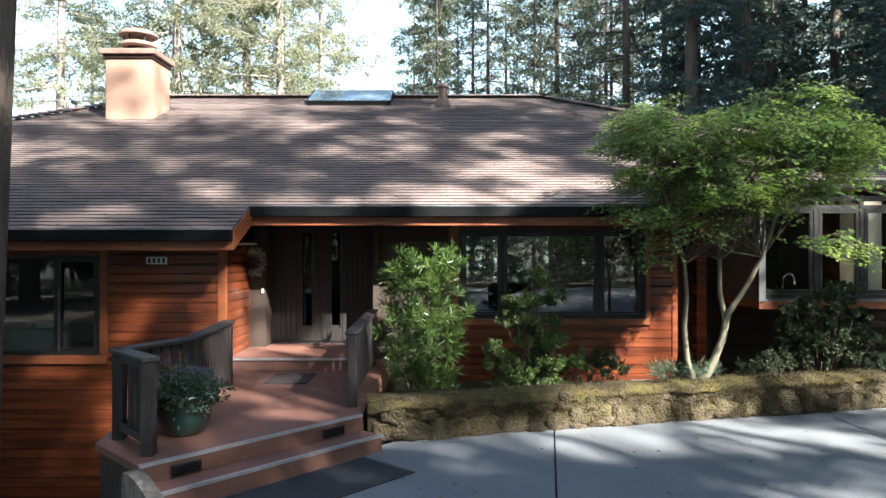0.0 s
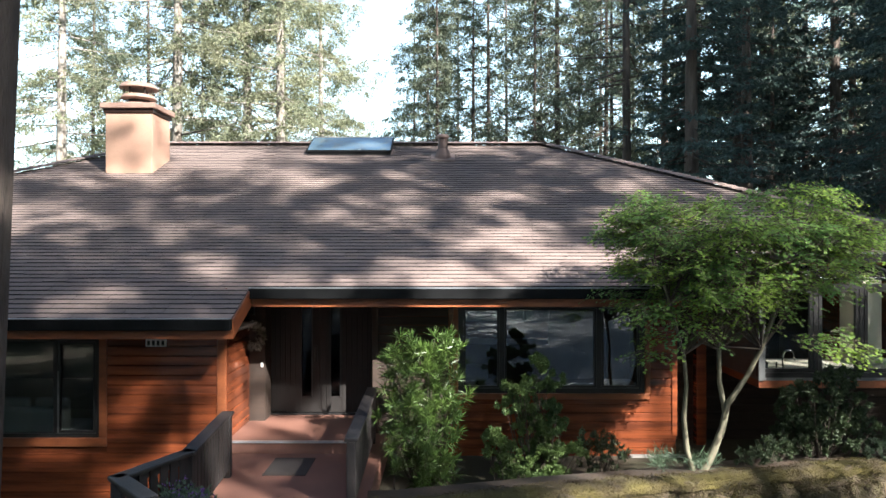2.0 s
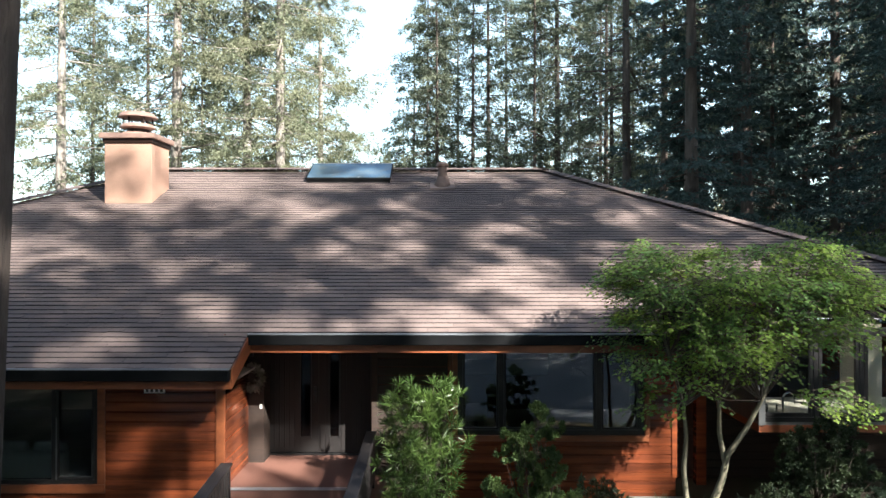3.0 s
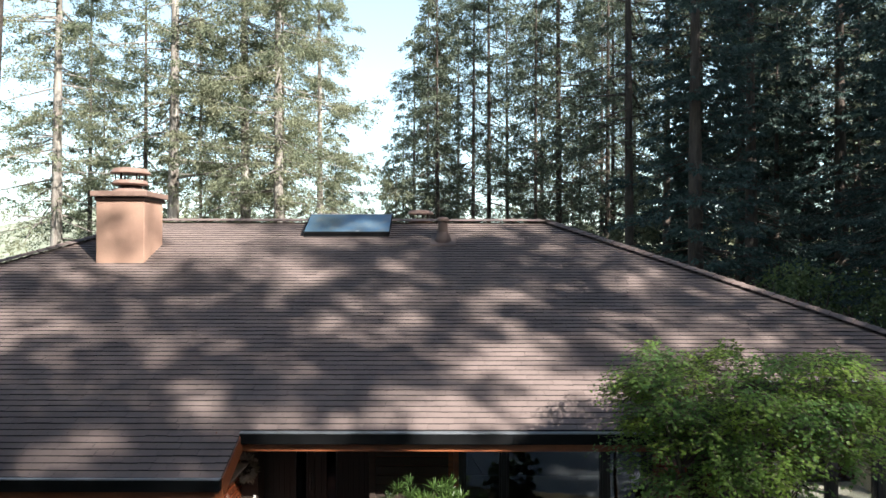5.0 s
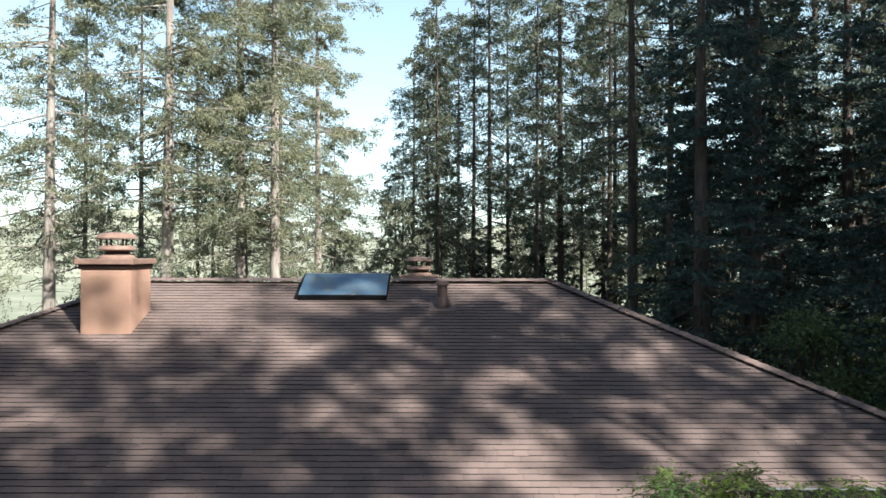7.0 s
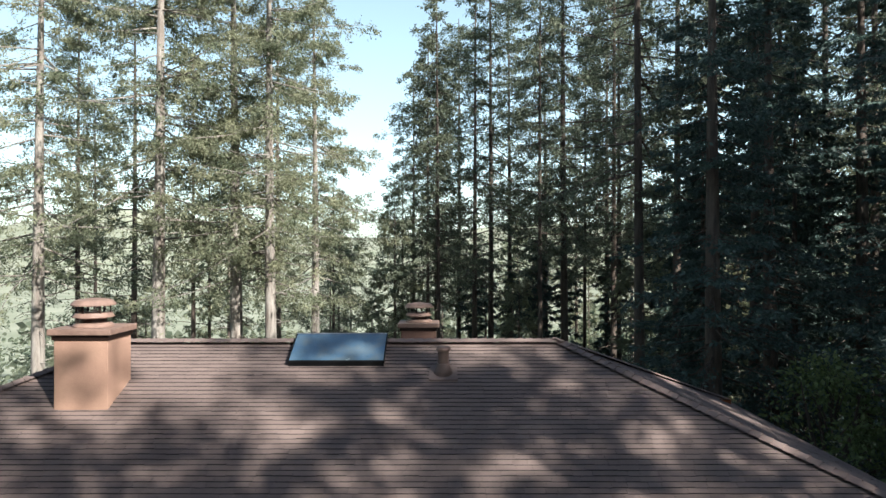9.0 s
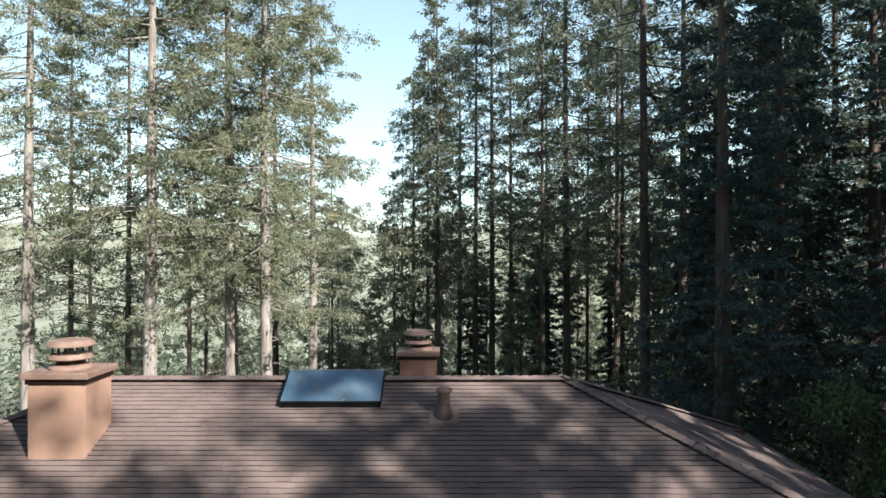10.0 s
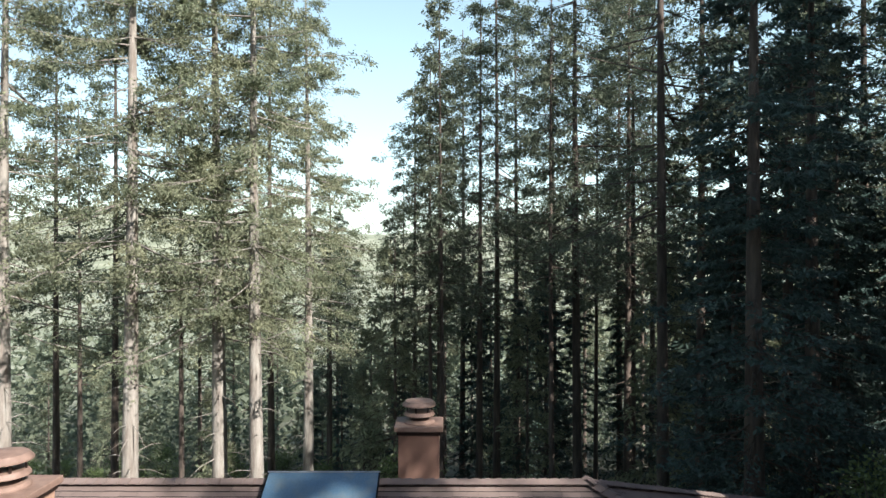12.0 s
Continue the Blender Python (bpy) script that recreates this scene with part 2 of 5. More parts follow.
# ---- ground ----
def ground_z(x, y):
    """The lie of the land: level round the drive, falling away at the deck's far side and behind the house, then a valley and hills."""
    d = math.hypot(x, y)
    z = 0.0
    left = min(max((-2.6 - x) / 2.0, 0), 1) * min(max((y - 4.5) / 1.0, 0), 1)
    z -= 2.2 * left
    if y > 20:
        z -= 0.23 * (min(y, 140) - 20)
    if y > 140:
        z -= 0.12 * (min(y, 600) - 140)
    if x > 7 and y > 8:
        z += min((x - 7) * 0.1, 1.5) * min((y - 8) / 6, 1)
    if d > 2300:
        z += (d - 2300) * 0.16 * (0.75 + 0.5 * noise.noise((x / 900, y / 900, 0.3)))
    z += 0.0 if (abs(x) < 12 and y < 14) else 0.25 * noise.noise((x / 6, y / 6, 0.0)) * min(max(d - 14, 0) / 10, 1)
    return z - 0.05


def radial_ground():
    rings = [0, 2, 4, 5, 6, 7, 8, 9, 10, 11, 12, 13, 14, 16, 18, 20, 23, 26, 30, 35, 40, 46, 54, 64, 78, 95, 115, 140, 180, 240, 320, 430, 600, 850, 1200, 1700, 2300,
             2700, 3100, 3500, 3900, 4300]
    sides = 144
    verts, faces = [(0, 0, ground_z(0, 0))], []
    for r in rings[1:]:
        verts += [(r * math.sin(6.28319 * i / sides), r * math.cos(6.28319 * i / sides),
                   ground_z(r * math.sin(6.28319 * i / sides), r * math.cos(6.28319 * i / sides))) for i in range(sides)]
    faces += [(0, 1 + (i + 1) % sides, 1 + i) for i in range(sides)]
    for k in range(len(rings) - 2):
        a, b = 1 + k * sides, 1 + (k + 1) * sides
        faces += [(a + i, a + (i + 1) % sides, b + (i + 1) % sides, b + i) for i in range(sides)]
    return mesh_of("ground", verts, faces, True)


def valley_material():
    """Litter near by; far meadow, woods and hills, lightened in colour for the haze."""
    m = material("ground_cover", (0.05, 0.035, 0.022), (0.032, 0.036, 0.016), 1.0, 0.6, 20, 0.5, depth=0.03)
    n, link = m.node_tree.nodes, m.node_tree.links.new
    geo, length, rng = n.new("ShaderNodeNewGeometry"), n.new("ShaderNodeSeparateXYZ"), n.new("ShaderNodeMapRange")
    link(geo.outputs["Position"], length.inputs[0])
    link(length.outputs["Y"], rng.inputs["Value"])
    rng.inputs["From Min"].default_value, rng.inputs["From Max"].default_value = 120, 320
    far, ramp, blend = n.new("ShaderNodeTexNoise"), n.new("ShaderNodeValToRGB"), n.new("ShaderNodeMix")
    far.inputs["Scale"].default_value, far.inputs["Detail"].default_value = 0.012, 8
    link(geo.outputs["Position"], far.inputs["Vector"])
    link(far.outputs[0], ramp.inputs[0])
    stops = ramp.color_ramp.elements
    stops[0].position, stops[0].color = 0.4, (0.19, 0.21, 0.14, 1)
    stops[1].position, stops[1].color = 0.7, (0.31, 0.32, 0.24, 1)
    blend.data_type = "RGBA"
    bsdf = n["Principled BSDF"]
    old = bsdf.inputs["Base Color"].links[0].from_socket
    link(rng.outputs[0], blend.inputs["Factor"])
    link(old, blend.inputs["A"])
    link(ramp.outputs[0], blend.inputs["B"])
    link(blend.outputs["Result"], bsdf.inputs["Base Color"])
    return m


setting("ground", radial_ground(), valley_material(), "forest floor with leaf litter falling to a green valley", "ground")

# the drive: slabs with open joints between them
def slab(points):
    return prism(points, lambda x, y: -0.12, lambda x, y: 0.0)
drive = setting("driveway", slab([(-2.32, -16), (4.193, -16), (5.193, 9.62), (4.65, 9.5), (2.86, 9.1), (1.415, 8.8)]), CONCRETE,
                "grey concrete driveway slabs with straight open joints", "driveway")
part("slab", slab([(4.207, -16), (20, -16), (20, 12), (9.0, 11.0), (6.19, 9.9), (5.207, 9.624)]), CONCRETE, drive)
part("slab", slab([(-9, -16), (-2.342, -16), (1.395, 8.8), (-0.4, 8.2), (-2.6, 5.7), (-9, 4.0)]), CONCRETE, drive)

# ---- house ----
RIDGE_Y, RIDGE_Z, RIDGE_L, RIDGE_R, PITCH = 19.05, 6.38, -7.7, 2.8, 0.42
EAVE_L, EAVE_M, EAVE_R, EAST = 9.89, 10.81, 12.1, 9.6      # front eaves of the three bays, and the east eave
STEP_L, STEP_R = -2.99, 4.7                                # where the front eave steps
house = thing("house", (0, 12, 0), "low redwood-clad house with a wide brown shingle hip roof", "house")


def roof_z(y):
    return RIDGE_Z - PITCH * (RIDGE_Y - y)


front = [(RIDGE_L - (RIDGE_Y - EAVE_L), EAVE_L), (STEP_L, EAVE_L), (STEP_L, EAVE_M), (STEP_R, EAVE_M), (STEP_R, EAVE_R),
         (EAST, EAVE_R), (EAST, RIDGE_Y - (EAST - RIDGE_R)), (RIDGE_R, RIDGE_Y), (RIDGE_L, RIDGE_Y)]
roof = part("roof", prism(front, lambda x, y: roof_z(y) - 0.14, lambda x, y: roof_z(y) - 0.03), ROOFBASE, house, "brown asphalt shingle roof")
east = [(EAST, RIDGE_Y - (EAST - RIDGE_R)), (EAST, RIDGE_Y + (EAST - RIDGE_R)), (RIDGE_R, RIDGE_Y)]
ez = lambda x, y: RIDGE_Z - PITCH * (x - RIDGE_R)
part("roof_slope", prism(east, lambda x, y: ez(x, y) - 0.14, lambda x, y: ez(x, y) - 0.03), ROOFBASE, house)
rear = [(RIDGE_L, RIDGE_Y), (RIDGE_R, RIDGE_Y), (EAST, RIDGE_Y + EAST - RIDGE_R), (RIDGE_L - (EAST - RIDGE_R), RIDGE_Y + EAST - RIDGE_R)]
rz = lambda x, y: RIDGE_Z - PITCH * (y - RIDGE_Y)
part("roof_slope", prism(rear, lambda x, y: rz(x, y) - 0.14, lambda x, y: rz(x, y) - 0.02), SHINGLE, house)
west = [(RIDGE_L, RIDGE_Y), (RIDGE_L - (EAST - RIDGE_R), RIDGE_Y + EAST - RIDGE_R), (-16.86, 25.85), (-16.86, EAVE_L)]
wz = lambda x, y: RIDGE_Z - PITCH * (RIDGE_L - x)
part("roof_slope", prism(west, lambda x, y: wz(x, y) - 0.14, lambda x, y: wz(x, y) - 0.02), SHINGLE, house)


def gutter(x0, x1, y, z):
    """Fascia with a box gutter, and the red board under it."""
    part("gutter", block(x0, x1, y - 0.1, y + 0.02, z - 0.17, z - 0.01, 0.012), GUTTER, house)
    part("drip_edge", block(x0, x1, y - 0.105, y + 0.06, z - 0.01, z + 0.004), DRIP, house)
    part("fascia_board", block(x0, x1, y + 0.02, y + 0.06, z - 0.3, z - 0.05), REDTRIM, house)
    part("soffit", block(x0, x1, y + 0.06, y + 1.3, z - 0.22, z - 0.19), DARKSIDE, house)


gutter(-16.8, STEP_L, EAVE_L, roof_z(EAVE_L) - 0.03)
gutter(STEP_L, STEP_R, EAVE_M, roof_z(EAVE_M) - 0.03)
gutter(STEP_R, EAST, EAVE_R, roof_z(EAVE_R) - 0.03)
rake = mesh_of("rake", [(STEP_L + dx, y, roof_z(y) + dz) for y in (EAVE_L, EAVE_M + 0.3) for dx in (-0.03, 0.02) for dz in (-0.32, -0.04)],
               [(0, 1, 3, 2), (4, 6, 7, 5), (0, 4, 5, 1), (2, 3, 7, 6), (0, 2, 6, 4), (1, 5, 7, 3)])
part("rake_board", rake, REDTRIM, house)

# walls: a core with planks on it
WALL_L, WALL_M, DOOR_Y, WALL_R = 10.74, 11.95, 12.5, 13.0


def wall_with_hole(name, x0, x1, y, z0, z1, holes, mat, thick=0.16, label=""):
    """A wall across x at front face y, with rectangular openings (x0, x1, z0, z1) right through it."""
    bm = bmesh.new()
    xs = sorted({x0, x1, *[h[0] for h in holes], *[h[1] for h in holes]})
    for a, b in zip(xs, xs[1:]):
        cuts = sorted((h[2], h[3]) for h in holes if h[0] <= a and h[1] >= b)
        z = z0
        for lo, hi in cuts:
            if lo > z:
                box(bm, a, b, y, y + thick, z, lo)
            z = hi
        if z1 > z:
            box(bm, a, b, y, y + thick, z, z1)
    return part(name, bm, mat, house, label)


def clad(wall, x0, x1, y, z0, z1, holes, mat, step=0.15):
    """Horizontal planks with shadow gaps, each its own piece, cut round the openings."""
    z = z0
    while z < z1 - 0.03:
        top = min(z + step - 0.008, z1)
        spans = [(x0, x1)]
        for h in holes:
            if h[2] < top and h[3] > z:
                lo, hi = max(z, h[2]), min(top, h[3])
                if hi - lo < 0.04:
                    continue
                spans = [s for a, b in spans for s in ((a, min(b, h[0])), (max(a, h[1]), b)) if s[1] - s[0] > 0.02]
        for a, b in spans:
            verts = [(a, y, z), (b, y, z), (b, y - 0.012, z), (a, y - 0.012, z), (a, y, top), (b, y, top), (b, y - 0.019, top - 0.013), (a, y - 0.019, top - 0.013),
                     (b, y - 0.019, z + 0.004), (a, y - 0.019, z + 0.004)]
            faces = [(3, 2, 8, 9), (9, 8, 6, 7), (7, 6, 5, 4), (0, 1, 2, 3), (0, 3, 9, 7, 4), (1, 5, 6, 8, 2)]
            part("plank", mesh_of("plank", verts, faces), mat, wall)
        z += step


LWIN = (-7.3, -5.29, 0.58, 2.12)
left_wall = wall_with_hole("wall", -16.5, -3.35, WALL_L, -2.6, 2.65, [LWIN], REDWOOD, label="redwood plank wall")
clad(left_wall, -12.0, -3.35, WALL_L, -2.5, 2.3, [(LWIN[0] - 0.1, LWIN[1] + 0.12, LWIN[2] - 0.14, LWIN[3] + 0.1)], REDWOOD)
MWIN = (0.27, 3.47, 1.02, 2.57)
mid_wall = wall_with_hole("wall", -1.2, 4.0, WALL_M, -0.6, 2.75, [MWIN], REDWOOD, label="redwood plank wall")
clad(mid_wall, 0.2, 4.0, WALL_M, -0.36, 2.6, [(MWIN[0] - 0.07, MWIN[1] + 0.07, MWIN[2] - 0.1, MWIN[3] + 0.12)], REDWOOD)
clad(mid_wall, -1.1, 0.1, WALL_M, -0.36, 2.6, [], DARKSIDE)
# dark planks here put the shade of the recess into the colour
right_wall = wall_with_hole("wall", 4.0, 9.0, WALL_R, -0.4, 3.3, [(5.2, 9.0, 1.4, 2.9)], DARKSIDE, label="plank wall darkened in colour for the shade of the recess")
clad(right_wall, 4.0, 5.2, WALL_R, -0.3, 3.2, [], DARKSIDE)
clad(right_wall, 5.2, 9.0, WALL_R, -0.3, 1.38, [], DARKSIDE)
# added to give the recess its sunlit redwood strip
part("post", block(4.6, 4.78, 12.6, 12.78, -0.4, 3.2, 0.006), REDWOOD, house, "redwood post added for the sunlit strip in the recess")
part("wall", block(3.84, 4.0, WALL_M + 0.16, WALL_R, -0.4, 2.9), REDWOOD, house)
part("wall", block(-3.51, -3.35, WALL_L + 0.16, DOOR_Y + 0.2, -0.6, 2.7), REDWOOD, house)
part("wall", block(-1.2, -1.04, WALL_M + 0.16, DOOR_Y + 0.2, -0.4, 2.9), DARKSIDE, house)
part("wall", block(8.85, 9.0, WALL_R + 0.16, 24.0, -0.4, 3.3), REDWOOD, house)
part("wall", block(-16.5, -16.34, WALL_L + 0.16, 24.0, -3.0, 2.6), REDWOOD, house)
wall_with_hole("wall", -16.5, 9.0, 24.0, -4.0, 3.9, [(0.6, 4.0, 1.0, 2.7)], REDWOOD)
part("floor_slab", block(-16.3, 8.8, 13.2, 23.9, 0.2, 0.45), FOUNDATION, house)
part("floor_slab", block(-16.3, -3.3, 10.95, 13.2, -0.15, 0.1), FOUNDATION, house)
part("floor_slab", block(-1.0, 3.8, 12.15, 13.2, 0.2, 0.45), FOUNDATION, house)

# chimneys
def chimney(at, w, d, base_z, top_z, label, render_coat=STUCCO):
    x, y = at
    c = thing("chimney", (x + w / 2, y + d / 2, base_z), label, "chimney")
    part("shaft", block(x, x + w, y, y + d, base_z - 0.6, top_z - 0.1, 0.015), render_coat, c)
    part("band", block(x - 0.035, x + w + 0.035, y - 0.035, y + d + 0.035, top_z - 0.1, top_z, 0.008), BAND, c, "dark metal band under the cap")
    part("cap", block(x - 0.1, x + w + 0.1, y - 0.1, y + d + 0.1, top_z, top_z + 0.13, 0.02), COPPER, c)
    cx, cy, z = x + w / 2, y + d / 2, top_z + 0.13
    part("skirt", lathe([(0.41, 0), (0.41, 0.025), (0.36, 0.075), (0.29, 0.085)], (cx, cy, z), 32, False), COPPER, c)
    part("flue", lathe([(0.27, 0.08), (0.27, 0.2), (0.29, 0.205)], (cx, cy, z), 32, False), BAND, c, "dark flue inside the cowl")
    part("collar", lathe([(0.3, 0.17), (0.41, 0.2), (0.41, 0.215), (0.36, 0.29), (0.3, 0.295)], (cx, cy, z), 32, False), COPPER, c)
    for i in range(6):
        a = i * 1.0472 + 0.3
        part("strut", block(-0.012, 0.012, -0.02, 0.02, 0.28, 0.47, 0, Matrix.Translation((cx + 0.33 * math.cos(a), cy + 0.33 * math.sin(a), z)) @ Matrix.Rotation(a, 4, "Z")), BAND, c)
    part("lid", lathe([(0.38, 0.445), (0.45, 0.45), (0.45, 0.475), (0.37, 0.565), (0.12, 0.6), (0.01, 0.605)], (cx, cy, z), 32, False), COPPER, c)
    return c


chimney((-8.02, 16.52), 1.11, 1.07, 5.3, 6.84, "peach stucco chimney with a stepped cap and round metal cowl")
chimney((-1.29, 23.3), 1.06, 0.95, 4.6, 6.25, "stucco chimney behind the ridge with shade in its coat colour and metal cowl", SHADESTUCCO)

sk = thing("skylight", (-2.45, 18.5, 6.2), "low dark curb skylight with blue reflecting glass near the ridge", "skylight")
SKZ = lambda y: 6.06 + (y - 18.03) * 0.49
def tilted(x0, x1, y0, y1, lo, hi):
    return prism([(x0, y0), (x1, y0), (x1, y1), (x0, y1)], lambda x, y: (SKZ(y) + lo) if lo > -1 else roof_z(min(y, 19.05)) - 0.05, lambda x, y: SKZ(y) + hi)
for x0, x1, y0, y1 in ((-3.53, -1.36, 18.05, 18.09), (-3.53, -1.36, 19.03, 19.07), (-3.53, -3.49, 18.09, 19.03), (-1.40, -1.36, 18.09, 19.03)):
    part("curb", tilted(x0, x1, y0, y1, -9, -0.04), GUTTER, sk)
for x0, x1, y0, y1 in ((-3.55, -1.34, 18.03, 18.065), (-3.55, -1.34, 19.055, 19.09), (-3.55, -3.52, 18.065, 19.055), (-1.37, -1.34, 18.065, 19.055)):
    part("frame", tilted(x0, x1, y0, y1, -0.04, 0.008), DRIP if y0 > 19 else GUTTER, sk)
# blue base colour adds to the reflection of the sky
SKYGLASS = material("sky_reflection_glass", (0.085, 0.165, 0.25), (0.1, 0.17, 0.23), 0.05, 3, 30, 0)
SKYGLASS.node_tree.nodes["Principled BSDF"].inputs["IOR"].default_value = 2.1


def add_dust(m, colour, scale, low, high):
    """Dry dust in cloudy patches on a smooth pane: a paler, rough film over part of it."""
    n, link = m.node_tree.nodes, m.node_tree.links.new
    b = n["Principled BSDF"]
    co, tex, span, mixed = n.new("ShaderNodeTexCoord"), n.new("ShaderNodeTexNoise"), n.new("ShaderNodeMapRange"), n.new("ShaderNodeMix")
    tex.inputs["Scale"].default_value, tex.inputs["Detail"].default_value = scale, 7
    link(co.outputs["Object"], tex.inputs["Vector"])
    link(tex.outputs[0], span.inputs["Value"])
    span.inputs["From Min"].default_value, span.inputs["From Max"].default_value = low, high
    mixed.data_type = "RGBA"
    link(span.outputs[0], mixed.inputs["Factor"])
    link(b.inputs["Base Color"].links[0].from_socket, mixed.inputs["A"])
    mixed.inputs["B"].default_value = (*colour, 1)
    link(mixed.outputs["Result"], b.inputs["Base Color"])
    rough = n.new("ShaderNodeMapRange")
    link(span.outputs[0], rough.inputs["Value"])
    rough.inputs["To Min"].default_value, rough.inputs["To Max"].default_value = 0.05, 0.35
    link(rough.outputs[0], b.inputs["Roughness"])


add_dust(SKYGLASS, (0.15, 0.18, 0.18), 2.2, 0.48, 0.75)
part("pane", tilted(-3.52, -1.37, 18.065, 19.055, -0.03, 0.0), SKYGLASS, sk, "reflecting pane with the sky's blue in its colour and dusty upper edge")

vent = thing("vent_pipe", (-0.1, 17.8, 5.85), "brown painted roof vent pipe with round cap on a flashing plate", "vent pipe")
part("flashing", prism([(-0.32, 17.48), (0.32, 17.48), (0.3, 18.05), (-0.3, 18.05)], lambda x, y: roof_z(y) - 0.02, lambda x, y: roof_z(y) + 0.03), SHINGLE, vent)
part("boot", lathe([(0.23, -0.12), (0.21, 0.04), (0.15, 0.2), (0.14, 0.22)], (0.0, 17.78, 5.84), 28, False), PIPEPAINT, vent)
part("pipe", lathe([(0.125, 0.18), (0.12, 0.5)], (0.0, 17.78, 5.84), 28, False), PIPEPAINT, vent)
part("cap", lathe([(0.125, 0.49), (0.165, 0.5), (0.165, 0.545), (0.13, 0.59), (0.02, 0.605)], (0.0, 17.78, 5.84), 28, False), COPPER, vent)


# ---- deck ----
deck = thing("deck", (-2.4, 9, 0.3), "red-brown painted entry deck with two steps and metal nosings", "deck")
DIR, NRM = Vector((0.673, 0.739, 0)), Vector((0.739, -0.673, 0))
A, B = Vector((-2.62, 6.0, 0)), Vector((-0.92, 7.87, 0))
platform = [(-3.36, 6.72), (A.x, A.y), (B.x, B.y), (-0.95, 11.9), (-1.2, 12.45), (-3.34, 12.45), (-3.34, 10.74), (-3.5, 10.7), (-3.6, 8.2)]
part("platform", prism(platform, lambda x, y: 0.27, lambda x, y: 0.34), DECK, deck)
part("skirt", prism([(-3.32, 6.74), (-2.62, 6.05), (-2.62, 6.4), (-3.2, 7.0)], lambda x, y: -2.3, lambda x, y: 0.27), RAIL, deck, "dark board skirt")
part("skirt", prism([(-3.32, 6.74), (-3.2, 7.0), (-3.45, 8.2), (-3.4, 10.6), (-3.5, 10.6), (-3.56, 8.2)], lambda x, y: -2.3, lambda x, y: 0.27), RAIL, deck, "dark board skirt")
part("riser", prism([(A.x, A.y + 0.02), (B.x - 0.01, B.y + 0.02), (B.x - 0.1, B.y + 0.15), (A.x, A.y + 0.25)], lambda x, y: -0.1, lambda x, y: 0.27), DECK, deck)
part("side_board", block(-0.99, -0.93, 8.0, 11.8, -0.1, 0.27), DECK, deck)
def step_slab(off0, off1, lo, hi, a=A, b=B, over=0.0):
    pts = [a + NRM * off0 - DIR * over, a + NRM * off1 - DIR * over, b + NRM * off1 + DIR * over, b + NRM * off0 + DIR * over]
    return prism([(p.x, p.y) for p in pts], lambda x, y: lo, lambda x, y: hi)
part("step", step_slab(0.004, 0.33, -0.1, 0.17), DECK, deck)
part("nosing", step_slab(-0.03, 0.015, 0.325, 0.352), NOSING, deck, "bright metal stair nosing")
part("nosing", step_slab(0.3, 0.345, 0.155, 0.182), NOSING, deck, "bright metal stair nosing")
part("landing", block(-3.33, -1.2, 10.7, 12.48, 0.345, 0.53), DECK, deck)
part("nosing", block(-3.33, -1.2, 10.67, 10.72, 0.51, 0.54), NOSING, deck, "bright metal stair nosing")


